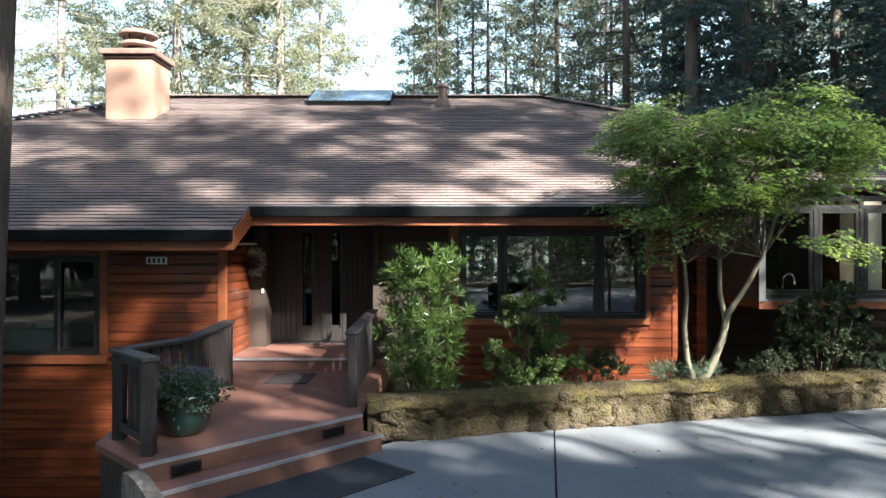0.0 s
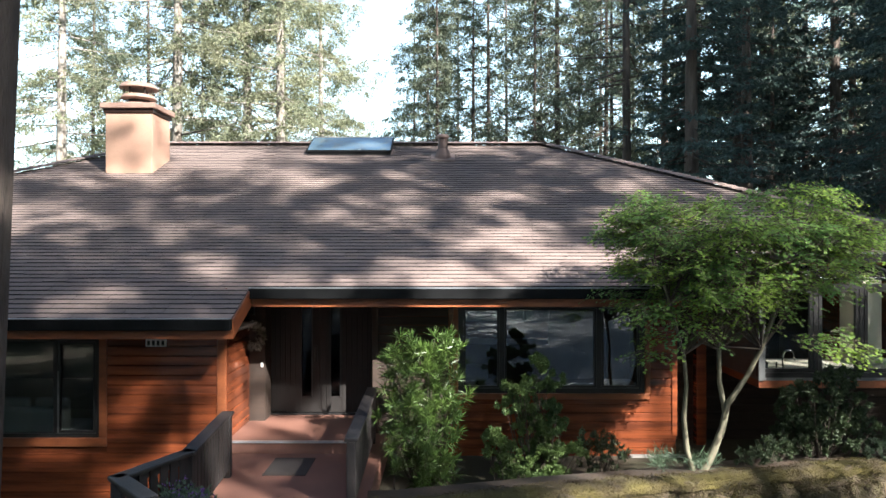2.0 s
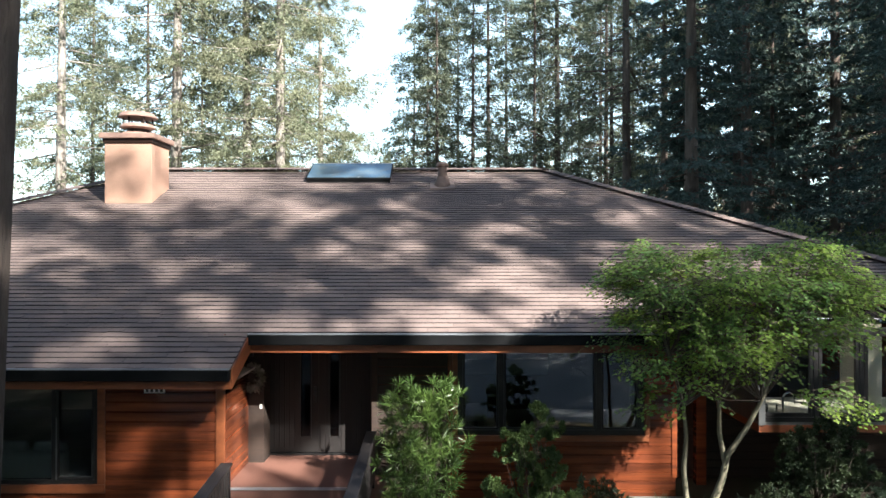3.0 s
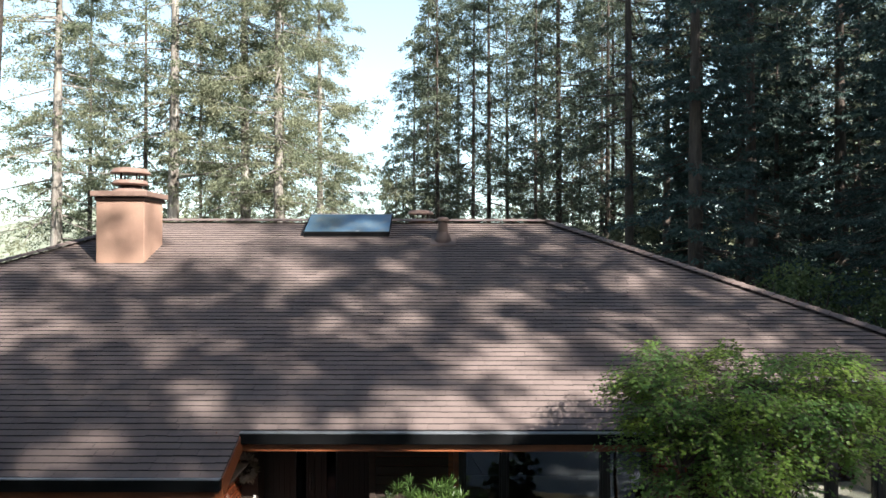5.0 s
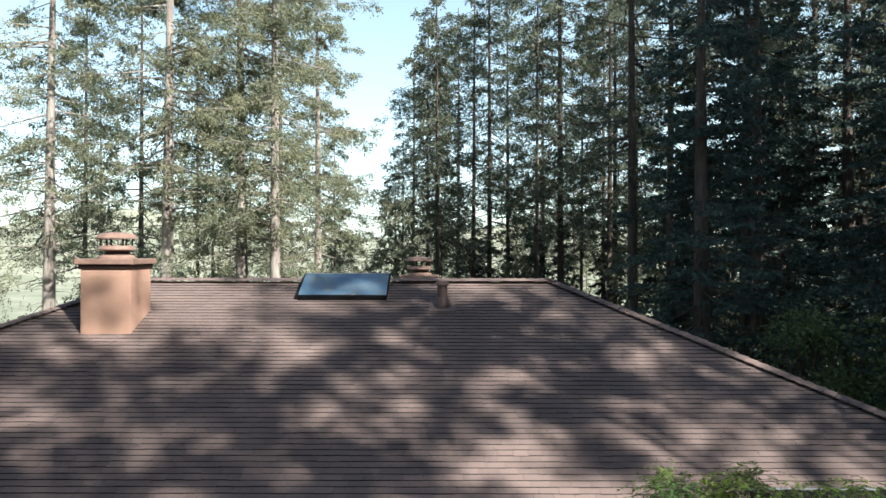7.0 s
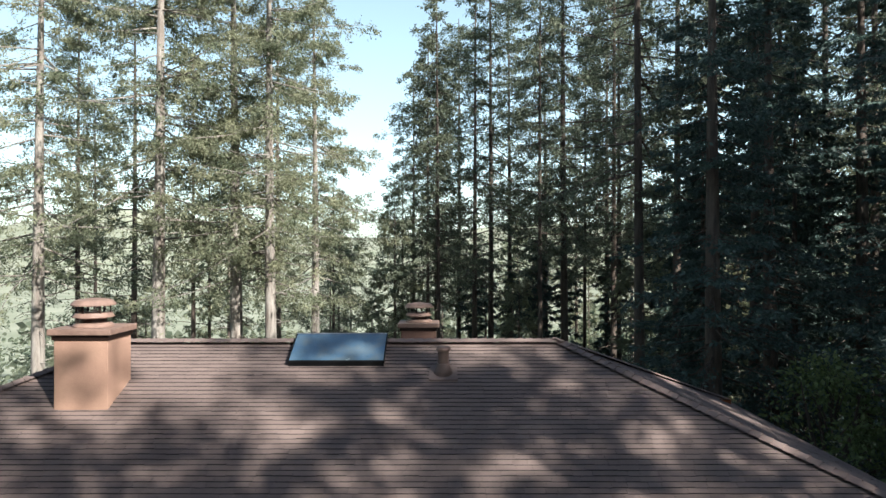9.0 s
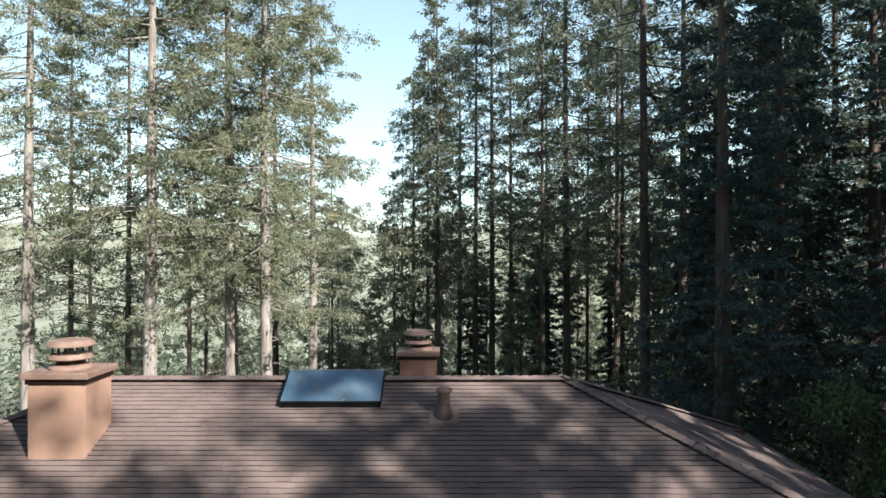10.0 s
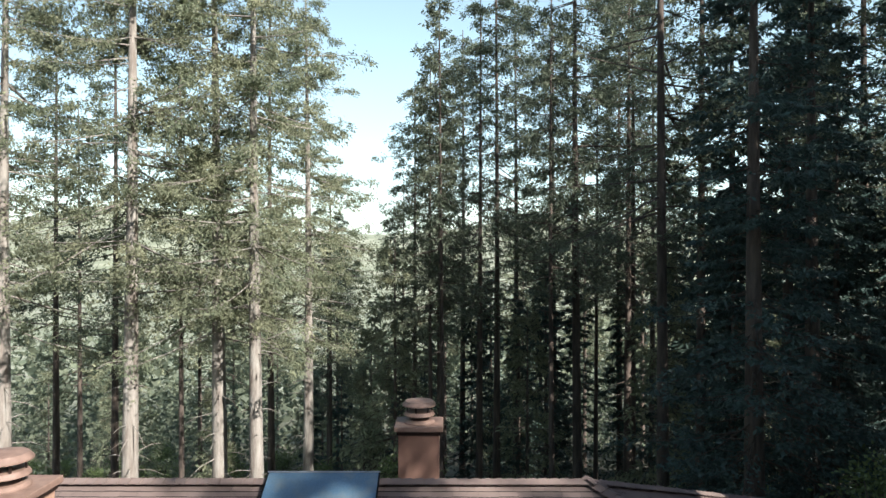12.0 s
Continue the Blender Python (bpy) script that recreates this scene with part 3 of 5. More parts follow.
# ---- trees ----
def conifer_parts(seed, height, bare, reach, whorls, twigs, blades, blade, trunk_r, droop=0.25, ragged=0.5, upturn=0.0, taper=0.7, hang=0.35, flat=False, stubs=0):
    """Trunk, limbs and needle sprays of a conifer with its foot at the origin; flat sprays make tiers, hanging ones a loose veil."""
    rng = np.random.default_rng(seed)
    bend = rng.normal(size=2) * 0.004 * height
    at = lambda z: np.array([bend[0] * (z / height) ** 2, bend[1] * math.sin(2.4 * z / height), z])
    rings = np.linspace(0, height, 14)
    trunk = tubes([([at(z) - np.array((0, 0, 1.5 if z == 0 else 0)) for z in rings], [trunk_r * (1.15 if z == 0 else 1) * (1 - 0.93 * z / height) + 0.015 for z in rings])], 10)
    limbs, base, way = [], [], []
    for _ in range(stubs):
        z, az = height * bare * (0.35 + 0.65 * rng.random()), rng.random() * 6.2832
        d, L = np.array([math.cos(az), math.sin(az), rng.normal() * 0.2 - 0.1]), 0.5 + 1.6 * rng.random()
        limbs.append(([at(z), at(z) + d * L * 0.6, at(z) + d * L - (0, 0, 0.15 * L)], [0.035, 0.02, 0.006]))
    for w in range(whorls):
        u = (w + rng.random()) / whorls
        lush = 0.35 + 0.65 * abs(math.sin(u * 9 + seed)) * (1 - ragged) + ragged * rng.random()
        for _ in range(rng.integers(2, 5)):
            z = height * (bare + (0.99 - bare) * min(1, max(0, u + rng.normal() * (0.004 if flat else 0.02))))
            az = rng.random() * 6.2832
            L = reach * (1 - u) ** taper * (0.5 + 0.65 * rng.random()) * lush + 0.4
            d = np.array([math.cos(az), math.sin(az), 0])
            side = np.array([-d[1], d[0], 0])
            sag = droop * (0.6 + 0.8 * rng.random()) + (0 if flat else rng.normal() * 0.15)
            curl = 0 if flat else rng.normal() * 0.18
            p = lambda s: at(z) + d * L * s + side * (curl * L * s * s) + np.array([0, 0, L * (-sag * s + upturn * s * s)])
            limbs.append(([p(0), p(0.5), p(0.98)], [0.014 + 0.009 * L, 0.009 + 0.004 * L, 0.004]))
            for s in 0.16 + 0.86 * rng.random(twigs) ** 0.75:
                way_side = side * (1 if rng.random() < 0.5 else -1)
                tw = d * 0.6 + way_side * (0.5 + 0.5 * rng.random()) + np.array([0, 0, rng.normal() * (0.08 if flat else 0.4) - hang])
                tl = ((0.34 if flat else 0.24) * L * (1.15 - s) + 0.3) * (0.6 + 0.8 * rng.random())
                f = rng.random((blades, 1))
                base.append(p(min(s, 1)) + tw * tl * f + rng.normal(size=(blades, 3)) * ((0.05, 0.05, 0.02) if flat else (0.09, 0.09, 0.09)))
                way.append(tw + rng.normal(size=(blades, 3)) * (0.5 if flat else 0.75) - np.array([0, 0, 0.25]))
    base, way = np.concatenate(base), np.concatenate(way)
    n = len(base)
    length = blade * (0.6 + 0.8 * rng.random(n))
    return trunk, tubes(limbs, 3), blade_mesh(base, way, length, length * (0.26 + 0.2 * rng.random(n)), rng)


def broadleaf_parts(seed, height, reach, clumps, leaves, leaf, trunk_r):
    """An understorey tree: forked stems to the ground and an uneven crown of leaf clumps."""
    rng = np.random.default_rng(seed)
    stems, limbs, base, way = [], [], [], []
    for k in range(3):
        a = rng.random() * 6.2832
        lean = np.array([math.cos(a), math.sin(a), 0]) * reach * 0.4
        stems.append(([np.array((0, 0, -0.8)), lean * 0.25 + (0, 0, height * 0.35), lean * 0.7 + (0, 0, height * 0.65), lean + (0, 0, height * 0.92)],
                      [trunk_r, trunk_r * 0.8, trunk_r * 0.5, 0.02]))
    for i in range(clumps):
        a, u = rng.random() * 6.2832, rng.random() ** 0.8
        r = reach * (0.25 + 0.75 * rng.random() ** 0.5) * (0.75 + 0.3 * math.sin(3 * a + seed)) * math.sin(0.5 + 2.5 * u)
        c = np.array([r * math.cos(a), r * math.sin(a), height * (0.06 + 0.94 * u)])
        if i % 2 == 0:
            limbs.append(([np.array((0.2 * c[0], 0.2 * c[1], 0.75 * c[2])), c * 0.6 + (0, 0, 0.3 * c[2]), c], [0.04, 0.02, 0.006]))
        size = (0.14 + 0.12 * rng.random()) * reach + 0.15
        d = rng.normal(size=(leaves, 3))
        base.append(c + d * size * (0.62, 0.62, 0.34))
        way.append(d + (0, 0, -0.5) + rng.normal(size=(leaves, 3)) * 0.6)
    base, way = np.concatenate(base), np.concatenate(way)
    length = leaf * (0.6 + 0.8 * rng.random(len(base)))
    return tubes(stems, 7), tubes(limbs, 3), blade_mesh(base, way, length, length * 0.55, rng)


def make_tree(name, label, shape, bark, needles, group):
    t = thing(name, (0, 0, 0), label, "tree", group)
    trunk, limbs, crown = shape
    local_part("trunk", trunk, bark, t)
    tagged(local_part("branchwork", limbs, bark, t), kind="stuff")
    tagged(local_part("crown", crown, needles, t), kind="stuff")
    return t


FIR_A = conifer_parts(3, 36, 0.38, 5.6, 42, 17, 24, 0.16, 0.42, droop=0.25, ragged=0.75, upturn=0.1, taper=0.35, hang=0.4, stubs=26)
FIR_B = conifer_parts(8, 37, 0.4, 5.4, 40, 17, 24, 0.16, 0.4, droop=0.25, ragged=0.8, upturn=0.12, taper=0.35, hang=0.45, stubs=26)
FIR_C = conifer_parts(14, 36, 0.36, 4.4, 31, 11, 16, 0.19, 0.25, droop=0.2, ragged=0.85, taper=0.45, stubs=22)
SPRUCE = conifer_parts(21, 30, 0.02, 5.6, 74, 15, 13, 0.2, 0.4, droop=0.34, ragged=0.25, upturn=0.14, hang=0.12, flat=True)
THIN = conifer_parts(27, 31, 0.42, 2.6, 34, 8, 14, 0.2, 0.16, ragged=0.9, stubs=20)
YOUNG = conifer_parts(33, 14, 0.04, 3.0, 32, 6, 7, 0.3, 0.12, droop=0.2)
FAR_FIR = conifer_parts(51, 35, 0.34, 4.6, 32, 7, 9, 0.34, 0.24, droop=0.15, ragged=0.85, taper=0.45)
FAR_FIR_B = conifer_parts(52, 35, 0.42, 4.4, 30, 7, 9, 0.34, 0.22, droop=0.1, ragged=0.9, taper=0.4)
LOW_FIR = conifer_parts(53, 27, 0.48, 4.6, 22, 14, 16, 0.3, 0.18, droop=0.25, ragged=0.6, taper=0.45)
HIGH_FIR = conifer_parts(55, 33, 0.68, 4.0, 10, 8, 13, 0.3, 0.16, droop=0.2, ragged=0.95, taper=0.25)
DENSE = conifer_parts(54, 34, 0.04, 6.0, 54, 9, 8, 0.52, 0.4, droop=0.3, ragged=0.3, flat=True)
SCREEN = conifer_parts(56, 34, 0.04, 6.0, 42, 8, 4, 0.78, 0.4, droop=0.3, ragged=0.3, flat=True)
OAK = broadleaf_parts(71, 7.0, 3.0, 75, 56, 0.2, 0.13)
BUSH = broadleaf_parts(72, 4.0, 2.2, 60, 52, 0.13, 0.07)

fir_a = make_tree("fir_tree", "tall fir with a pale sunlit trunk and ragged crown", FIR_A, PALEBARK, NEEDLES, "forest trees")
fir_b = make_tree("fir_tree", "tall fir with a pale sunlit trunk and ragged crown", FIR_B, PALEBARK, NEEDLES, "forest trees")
fir_c = make_tree("fir_tree", "tall dark-trunked fir in the forest behind the house", FIR_C, BARK, SHADENEEDLES, "forest trees")
thin_fir = make_tree("fir_tree", "slender fir with thin dark trunk", THIN, BARK, SHADENEEDLES, "forest trees")
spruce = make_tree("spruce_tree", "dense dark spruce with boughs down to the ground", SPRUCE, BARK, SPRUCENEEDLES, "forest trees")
far_fir = make_tree("fir_tree", "tall fir farther down the wooded slope", FAR_FIR, BARK, NEEDLES, "forest trees")
far_fir_b = make_tree("fir_tree", "tall fir farther down the wooded slope", FAR_FIR_B, BARK, NEEDLES, "forest trees")
low_fir = make_tree("fir_tree", "tall full-crowned fir in the wood beyond the driveway", LOW_FIR, BARK, NEEDLES, "forest trees")
high_fir = make_tree("fir_tree", "tall fir with a long bare trunk beyond the driveway", HIGH_FIR, BARK, NEEDLES, "forest trees")
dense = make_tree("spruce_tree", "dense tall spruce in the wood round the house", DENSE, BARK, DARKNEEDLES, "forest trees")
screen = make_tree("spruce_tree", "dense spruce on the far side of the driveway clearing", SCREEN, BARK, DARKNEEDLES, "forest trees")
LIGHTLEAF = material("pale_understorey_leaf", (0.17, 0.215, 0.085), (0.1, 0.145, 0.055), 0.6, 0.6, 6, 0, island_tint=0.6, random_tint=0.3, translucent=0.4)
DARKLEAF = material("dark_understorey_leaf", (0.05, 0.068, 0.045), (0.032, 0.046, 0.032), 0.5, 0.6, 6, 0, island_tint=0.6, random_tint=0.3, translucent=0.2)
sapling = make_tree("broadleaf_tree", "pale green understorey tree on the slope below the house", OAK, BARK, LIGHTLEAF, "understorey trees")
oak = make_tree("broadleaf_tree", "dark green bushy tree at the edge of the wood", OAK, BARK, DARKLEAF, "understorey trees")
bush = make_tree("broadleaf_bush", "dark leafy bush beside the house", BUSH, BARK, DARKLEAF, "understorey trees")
young = make_tree("young_fir_tree", "young bushy fir on the slope", YOUNG, BARK, NEEDLES, "forest trees")


def plant(tree, x, y, scale=1.0, turn=0.0, tall=1.0, first=False):
    m = pose(x, y, ground_z(x, y) - 0.1, 0, 0, turn) @ Matrix.Diagonal((scale, scale, scale * tall, 1))
    if first:
        tree.matrix_basis = m
        return tree
    return copy_thing(tree, m)


plant(fir_a, -21.0, 38.2, 1.0, 20, first=True)
plant(fir_b, -13.2, 34.0, 1.0, 130, first=True)
plant(fir_a, -9.96, 35.9, 0.95, 210)
plant(fir_b, -7.86, 34.3, 0.9, 300)
plant(fir_b, -8.0, 45.0, 0.9, 60)
for x, y, s, turn in ((-25.5, 50.6, 1.0, 15), (-20.8, 48.6, 1.05, 100), (-12.0, 53, 1.1, 280)):
    plant(fir_c, x, y, s, turn)
plant(thin_fir, -0.6, 52.6, 0.96, 10, first=True)
plant(fir_c, -11.4, 71.8, 0.74, 10)
plant(fir_c, -10.4, 71.4, 0.72, 200)
plant(fir_c, -9.6, 62.0, 0.8, 120)
plant(fir_c, -3.4, 60.0, 0.74, 320)
plant(fir_c, -2.4, 55.0, 0.86, 40)
for x, y, s, turn in ((1.2, 64, 1.1, 75), (6.0, 66, 1.2, 160), (10.0, 70, 1.2, 220), (15.0, 66, 1.2, 310), (19.5, 72, 1.25, 45)):
    plant(fir_c, x, y, s, turn)
plant(thin_fir, -1.0, 48.6, 1.0, 80)
plant(thin_fir, -0.3, 46.6, 1.08, 160)
plant(fir_c, 2.3, 56.0, 1.05, 30, first=True)
plant(fir_c, 3.7, 58.0, 1.15, 140)
plant(thin_fir, 6.4, 48.0, 1.2, 60)
plant(fir_c, 8.45, 50.5, 1.2, 250)
plant(thin_fir, 11.6, 60.0, 1.2, 300)
plant(fir_c, 12.8, 55.0, 1.1, 15)
plant(fir_c, 13.9, 58.0, 1.1, 95)
plant(fir_c, 10.1, 38.0, 1.15, 195)
plant(spruce, 10.4, 29.0, 0.95, 0, first=True)
plant(spruce, 14.5, 33.0, 1.0, 120)
plant(spruce, 17.5, 27.5, 0.95, 240)
plant(spruce, 20.5, 36.0, 1.1, 60)
for x, y, s, turn in ((13.6, 43, 1.1, 10), (17, 40.5, 1.15, 70), (22, 42, 1.1, 200), (26.5, 45, 1.2, 320)):
    plant(fir_c, x, y, s, turn)
plant(spruce, 24.5, 34.0, 1.15, 300)
plant(spruce, 15.5, 23.0, 0.6, 80)
plant(young, -6.0, 60, 1.2, 0, first=True)
plant(far_fir, -30, 62, 1, 40, first=True)
plant(far_fir_b, -19, 55, 1, 80, first=True)
wood = random.Random(5)
for i in range(60):
    y = wood.uniform(50, 130)
    x = wood.uniform(-0.7, 0.66) * y
    gap = -0.11 < x / y < -0.045
    right = x / y > 0.22
    kind = young if gap else wood.choice((far_fir, far_fir, dense) if right else (far_fir, far_fir_b, far_fir_b))
    if -0.7 < x / y < -0.12 and i % 5 < 4:
        continue
    plant(kind, x, y, wood.uniform(0.75, 1.15), wood.uniform(0, 360), wood.uniform(0.85, 1.1))
for i in range(20):
    y = wood.uniform(44, 110)
    plant(young, wood.uniform(-0.6, 0.6) * y, y, wood.uniform(0.4, 1.0), wood.uniform(0, 360))
# woods of the far slope and valley, too far to tell one tree from another
rng = np.random.default_rng(77)
base, way, size = [], [], []
for i in range(700):
    y = 130 * math.exp(rng.random() * 2.2)
    x = rng.uniform(-0.75, 0.75) * y
    h = rng.uniform(12, 26)
    if x / y < -0.1 and i % 5 < 1:
        continue
    n = 46
    u = rng.random(n)
    a = rng.random(n) * 6.2832
    rad = h * 0.2 * (1 - u) * rng.random(n) ** 0.5
    base.append(np.stack([x + rad * np.cos(a), y + rad * np.sin(a), ground_z(x, y) + h * (0.1 + 0.9 * u)], 1))
    way.append(np.stack([np.cos(a), np.sin(a), rng.normal(size=n) * 0.5], 1))
    size.append(np.full(n, h * 0.09))
for i in range(190):
    y = rng.uniform(70, 175)
    x = rng.uniform(-0.7, 0.6) * y
    h = rng.uniform(6, 15)
    n = 230
    u = rng.random(n)
    a = rng.random(n) * 6.2832
    rad = h * 0.26 * (1 - 0.8 * u) * rng.random(n) ** 0.5 * (0.75 + 0.4 * np.sin(a * 3 + u * 17 + i))
    base.append(np.stack([x + rad * np.cos(a), y + rad * np.sin(a), ground_z(x, y) + h * u], 1))
    way.append(np.stack([np.cos(a), np.sin(a), rng.normal(size=n) * 0.5 - 0.3], 1))
    size.append(np.full(n, h * 0.035))
base, way, size = np.concatenate(base), np.concatenate(way), np.concatenate(size)
tagged(part("far_woods", blade_mesh(base, way, size * 1.3, size, rng), SHADENEEDLES, None), "far woods on the slope and in the valley", "trees", "", "stuff")
# the wood towards the sun, which dapples roof, walls and drive; across and away are measured square to the sun's rays
shade = random.Random(11)


def sunward(tree, across, away, scale=1.0, tall=1.0, first=False):
    plant(tree, 0.733 * across + 0.683 * away, 0.683 * across - 0.733 * away, scale, shade.uniform(0, 360), tall, first)


for k, (p, s, size) in enumerate(((4.4, 20, 0.98), (8.2, 21.5, 0.97), (12.2, 20.5, 1.0), (15.2, 20, 1.0), (10.6, 27, 1.12), (14.0, 27, 1.1), (18, 21, 1.0), (6.4, 21, 0.94), (5.7, 22.5, 0.97), (4.8, 15.5, 0.98), (11.6, 16, 1.0), (15, 15.5, 1.0))):
    sunward(high_fir, p, s, size, 1.0, k == 0)
for k, (p, s, size) in enumerate(((-7, 22, 1.0), (-3.4, 24, 1.1), (-0.2, 22.5, 1.1), (2.6, 24, 1.12), (1.0, 28, 1.25), (15.0, 22, 0.8), (5.0, 25, 0.78))):
    sunward(low_fir, p, s, size, 1.0, k == 0)
for p, s, size in ((6.0, 22, 1.1), (3.4, 19, 1.1), (12.3, 20, 1.15), (7.6, 21.5, 1.04)):
    sunward(young, p, s, size)
dense.matrix_basis = pose(19.5, 18.3, -0.1)
for x, y, s in ((25, 20, 1.1), (24, 15, 1.0), (29, 20, 1.15), (22, 11, 0.9), (34, 25, 1.2), (27, 33, 1.1), (28, 12, 1.0),
                (-6.2, 62, 0.36), (-3.4, 57, 0.34), (-9.2, 66, 0.38), (-1.6, 68, 0.42), (-12.5, 70, 0.36), (2.5, 63, 0.55), (5.6, 60, 0.5), (8.6, 66, 0.6), (11.5, 68, 0.6), (15, 64, 0.6), (18, 60, 0.6), (4.5, 78, 0.65), (10, 80, 0.7), (23, 50, 1.1), (30, 47, 1.2), (19.5, 53, 1.1), (36, 54, 1.2), (28, 60, 1.2), (33, 38, 1.1), (25, 6, 0.9), (31, 5, 1.1), (17.5, 7.5, 0.75), (20, 12.5, 0.9)):
    plant(dense, x, y, s, x * 37 % 360)
# the wood behind and beside the drive; only low growth stands towards the sun
for k in range(38):
    az = 95 + 180 * k / 37
    low = 108 < az < 168
    r = (21 + 4 * (k % 3)) if low else (24 + 8 * (k % 3))
    x, y = r * math.sin(radians(az)), r * math.cos(radians(az))
    plant(young if low else screen if k % 3 else far_fir, x, y, shade.uniform(0.75, 1.0) if low else shade.uniform(0.75, 1.0), shade.uniform(0, 360))
for x, y, s in ((-9, -15, 0.85), (-13.5, -12, 0.9), (-17, -7, 0.95), (-18, -1, 0.9), (-19.5, 5, 0.95), (-3, -17, 0.8), (-24, 9, 0.9), (-21, 16, 0.85), (-25, 22, 0.9), (-29, 15, 1.0)):
    plant(screen, x, y, s, y * 40)
# the far side of the clearing, too low to reach into the sun's way
for k in range(24):
    az, r = 98 + 82 * k / 23, 47 + 4 * (k % 3)
    plant(screen, r * math.sin(radians(az)), r * math.cos(radians(az)), shade.uniform(0.8, 0.92), k * 77, first=k == 0)
# undergrowth under the dark trees beside the house
for x, y, s in ((13, 37, 0.55), (17, 36, 0.6), (21, 41, 0.6), (24.5, 38, 0.6), (15.5, 44, 0.55), (23, 47, 0.7)):
    plant(dense, x, y, s, x * 50)
for k, (x, y, s) in enumerate(((12.4, 24.5, 0.8), (13.8, 21.5, 0.75), (15.5, 25.5, 0.95), (17.5, 22, 0.9), (11.2, 27, 0.6), (14.0, 18.5, 0.7), (19.5, 25, 1.0), (16.5, 18.5, 0.8), (12.0, 32, 0.7), (8.6, 33, 0.75), (21, 29, 1.1))):
    plant(oak, x, y, s, x * 50, first=k == 0)
for k, (x, y, s) in enumerate(((2.0, 32, 0.8), (4.6, 33, 0.9), (6.6, 30, 1.0), (7.8, 36, 1.2), (4.0, 38, 1.0), (10.6, 24.5, 0.9), (11.6, 22, 0.8), (11.4, 19.5, 0.7), (9.4, 29, 0.9), (1, 42, 1.1), (6, 42, 1.2), (-3.0, 36, 0.9), (-1.0, 39, 1.1), (-5.2, 38, 0.8))):
    plant(bush, x, y, s, x * 70, first=k == 0)
grove = random.Random(19)
for k in range(46):
    y = 37 + 52 * (k + grove.random()) / 46
    x = grove.uniform(-0.62, -0.14 if k % 4 else 0.1) * y
    plant(sapling, x, y, grove.uniform(0.55, 1.0), grove.uniform(0, 360), grove.uniform(0.8, 1.25), first=k == 0)


# ---- windows and doors ----
def framed(parent, x0, x1, z0, z1, y, mullions, mat, glass, bar=0.055, deep=0.09, parts="window", label=""):
    """A window in a wall across x: a frame with upright bars and one pane for each light."""
    w = part(parts, block(x0, x1, y - 0.02, y + deep, z0, z0 + bar), mat, parent, label)
    part("frame_bar", block(x0, x1, y - 0.02, y + deep, z1 - bar, z1), mat, w)
    for x in (x0 + bar / 2, *mullions, x1 - bar / 2):
        part("frame_bar", block(x - bar / 2, x + bar / 2, y - 0.018, y + deep - 0.002, z0 + bar, z1 - bar), mat, w)
    edges = [x0 + bar / 2, *mullions, x1 - bar / 2]
    for a, b in zip(edges, edges[1:]):
        pane = part("pane", block(a + bar / 2, b - bar / 2, y + 0.03, y + 0.038, z0 + bar, z1 - bar), glass, w)
        pane.visible_shadow = False
    return w


def sash(parent, x0, x1, z0, z1, y, mat, bar=0.035):
    bm = bmesh.new()
    box(bm, x0, x1, y, y + 0.04, z0, z0 + bar)
    box(bm, x0, x1, y, y + 0.04, z1 - bar, z1)
    box(bm, x0, x0 + bar, y, y + 0.04, z0 + bar, z1 - bar)
    box(bm, x1 - bar, x1, y, y + 0.04, z0 + bar, z1 - bar)
    return part("sash", bm, mat, parent)


lw = framed(house, *LWIN[:2], *LWIN[2:], WALL_L + 0.02, [-5.98], BRONZE, ROOMGLASS, 0.06, label="dark-framed sliding window")
sash(lw, -5.94, -5.36, 0.65, 2.05, WALL_L + 0.005, BRONZE)
part("track", block(-5.945, -5.925, WALL_L - 0.003, WALL_L + 0.004, 0.64, 1.6), GREYFRAME, lw)
part("window_sill", block(LWIN[0] - 0.1, LWIN[1] + 0.12, WALL_L - 0.05, WALL_L, LWIN[2] - 0.13, LWIN[2], 0.006), REDTRIM, house)
part("casing", block(LWIN[1] + 0.002, LWIN[1] + 0.12, WALL_L - 0.035, WALL_L, LWIN[2], LWIN[3] + 0.1, 0.006), REDTRIM, house)
mw = framed(house, *MWIN[:2], *MWIN[2:], WALL_M + 0.02, [1.02, 2.69], BRONZE, GLASS, 0.085, label="wide dark-framed three-light window")
for a, b in ((0.36, 0.975), (1.066, 2.645), (2.736, 3.38)):
    sash(mw, a, b, 1.11, 2.48, WALL_M + 0.005, BRONZE)
part("window_sill", block(MWIN[0] - 0.07, MWIN[1] + 0.07, WALL_M - 0.05, WALL_M, MWIN[2] - 0.1, MWIN[2], 0.006), REDTRIM, house)
for a, b in ((MWIN[0] - 0.09, MWIN[0] - 0.002), (MWIN[1] + 0.002, MWIN[1] + 0.09)):
    part("casing", block(a, b, WALL_M - 0.04, WALL_M, MWIN[2], 2.7, 0.006), REDTRIM, house)
part("corner_board", block(-3.47, -3.33, WALL_L - 0.04, WALL_L - 0.001, -0.5, 2.5, 0.006), REDTRIM, house)
part("corner_board", block(-1.2, -1.1, WALL_M - 0.04, WALL_M - 0.001, 0.3, 2.7, 0.006), DARKSIDE, house)
part("corner_board", block(3.93, 4.02, WALL_M - 0.035, WALL_M - 0.02, 0.3, 2.7, 0.004), REDWOOD, house)
part("footing", block(3.2, 4.2, WALL_M - 0.14, WALL_M - 0.02, -0.5, -0.02, 0.01), FOUNDATION, house, "pale concrete footing")
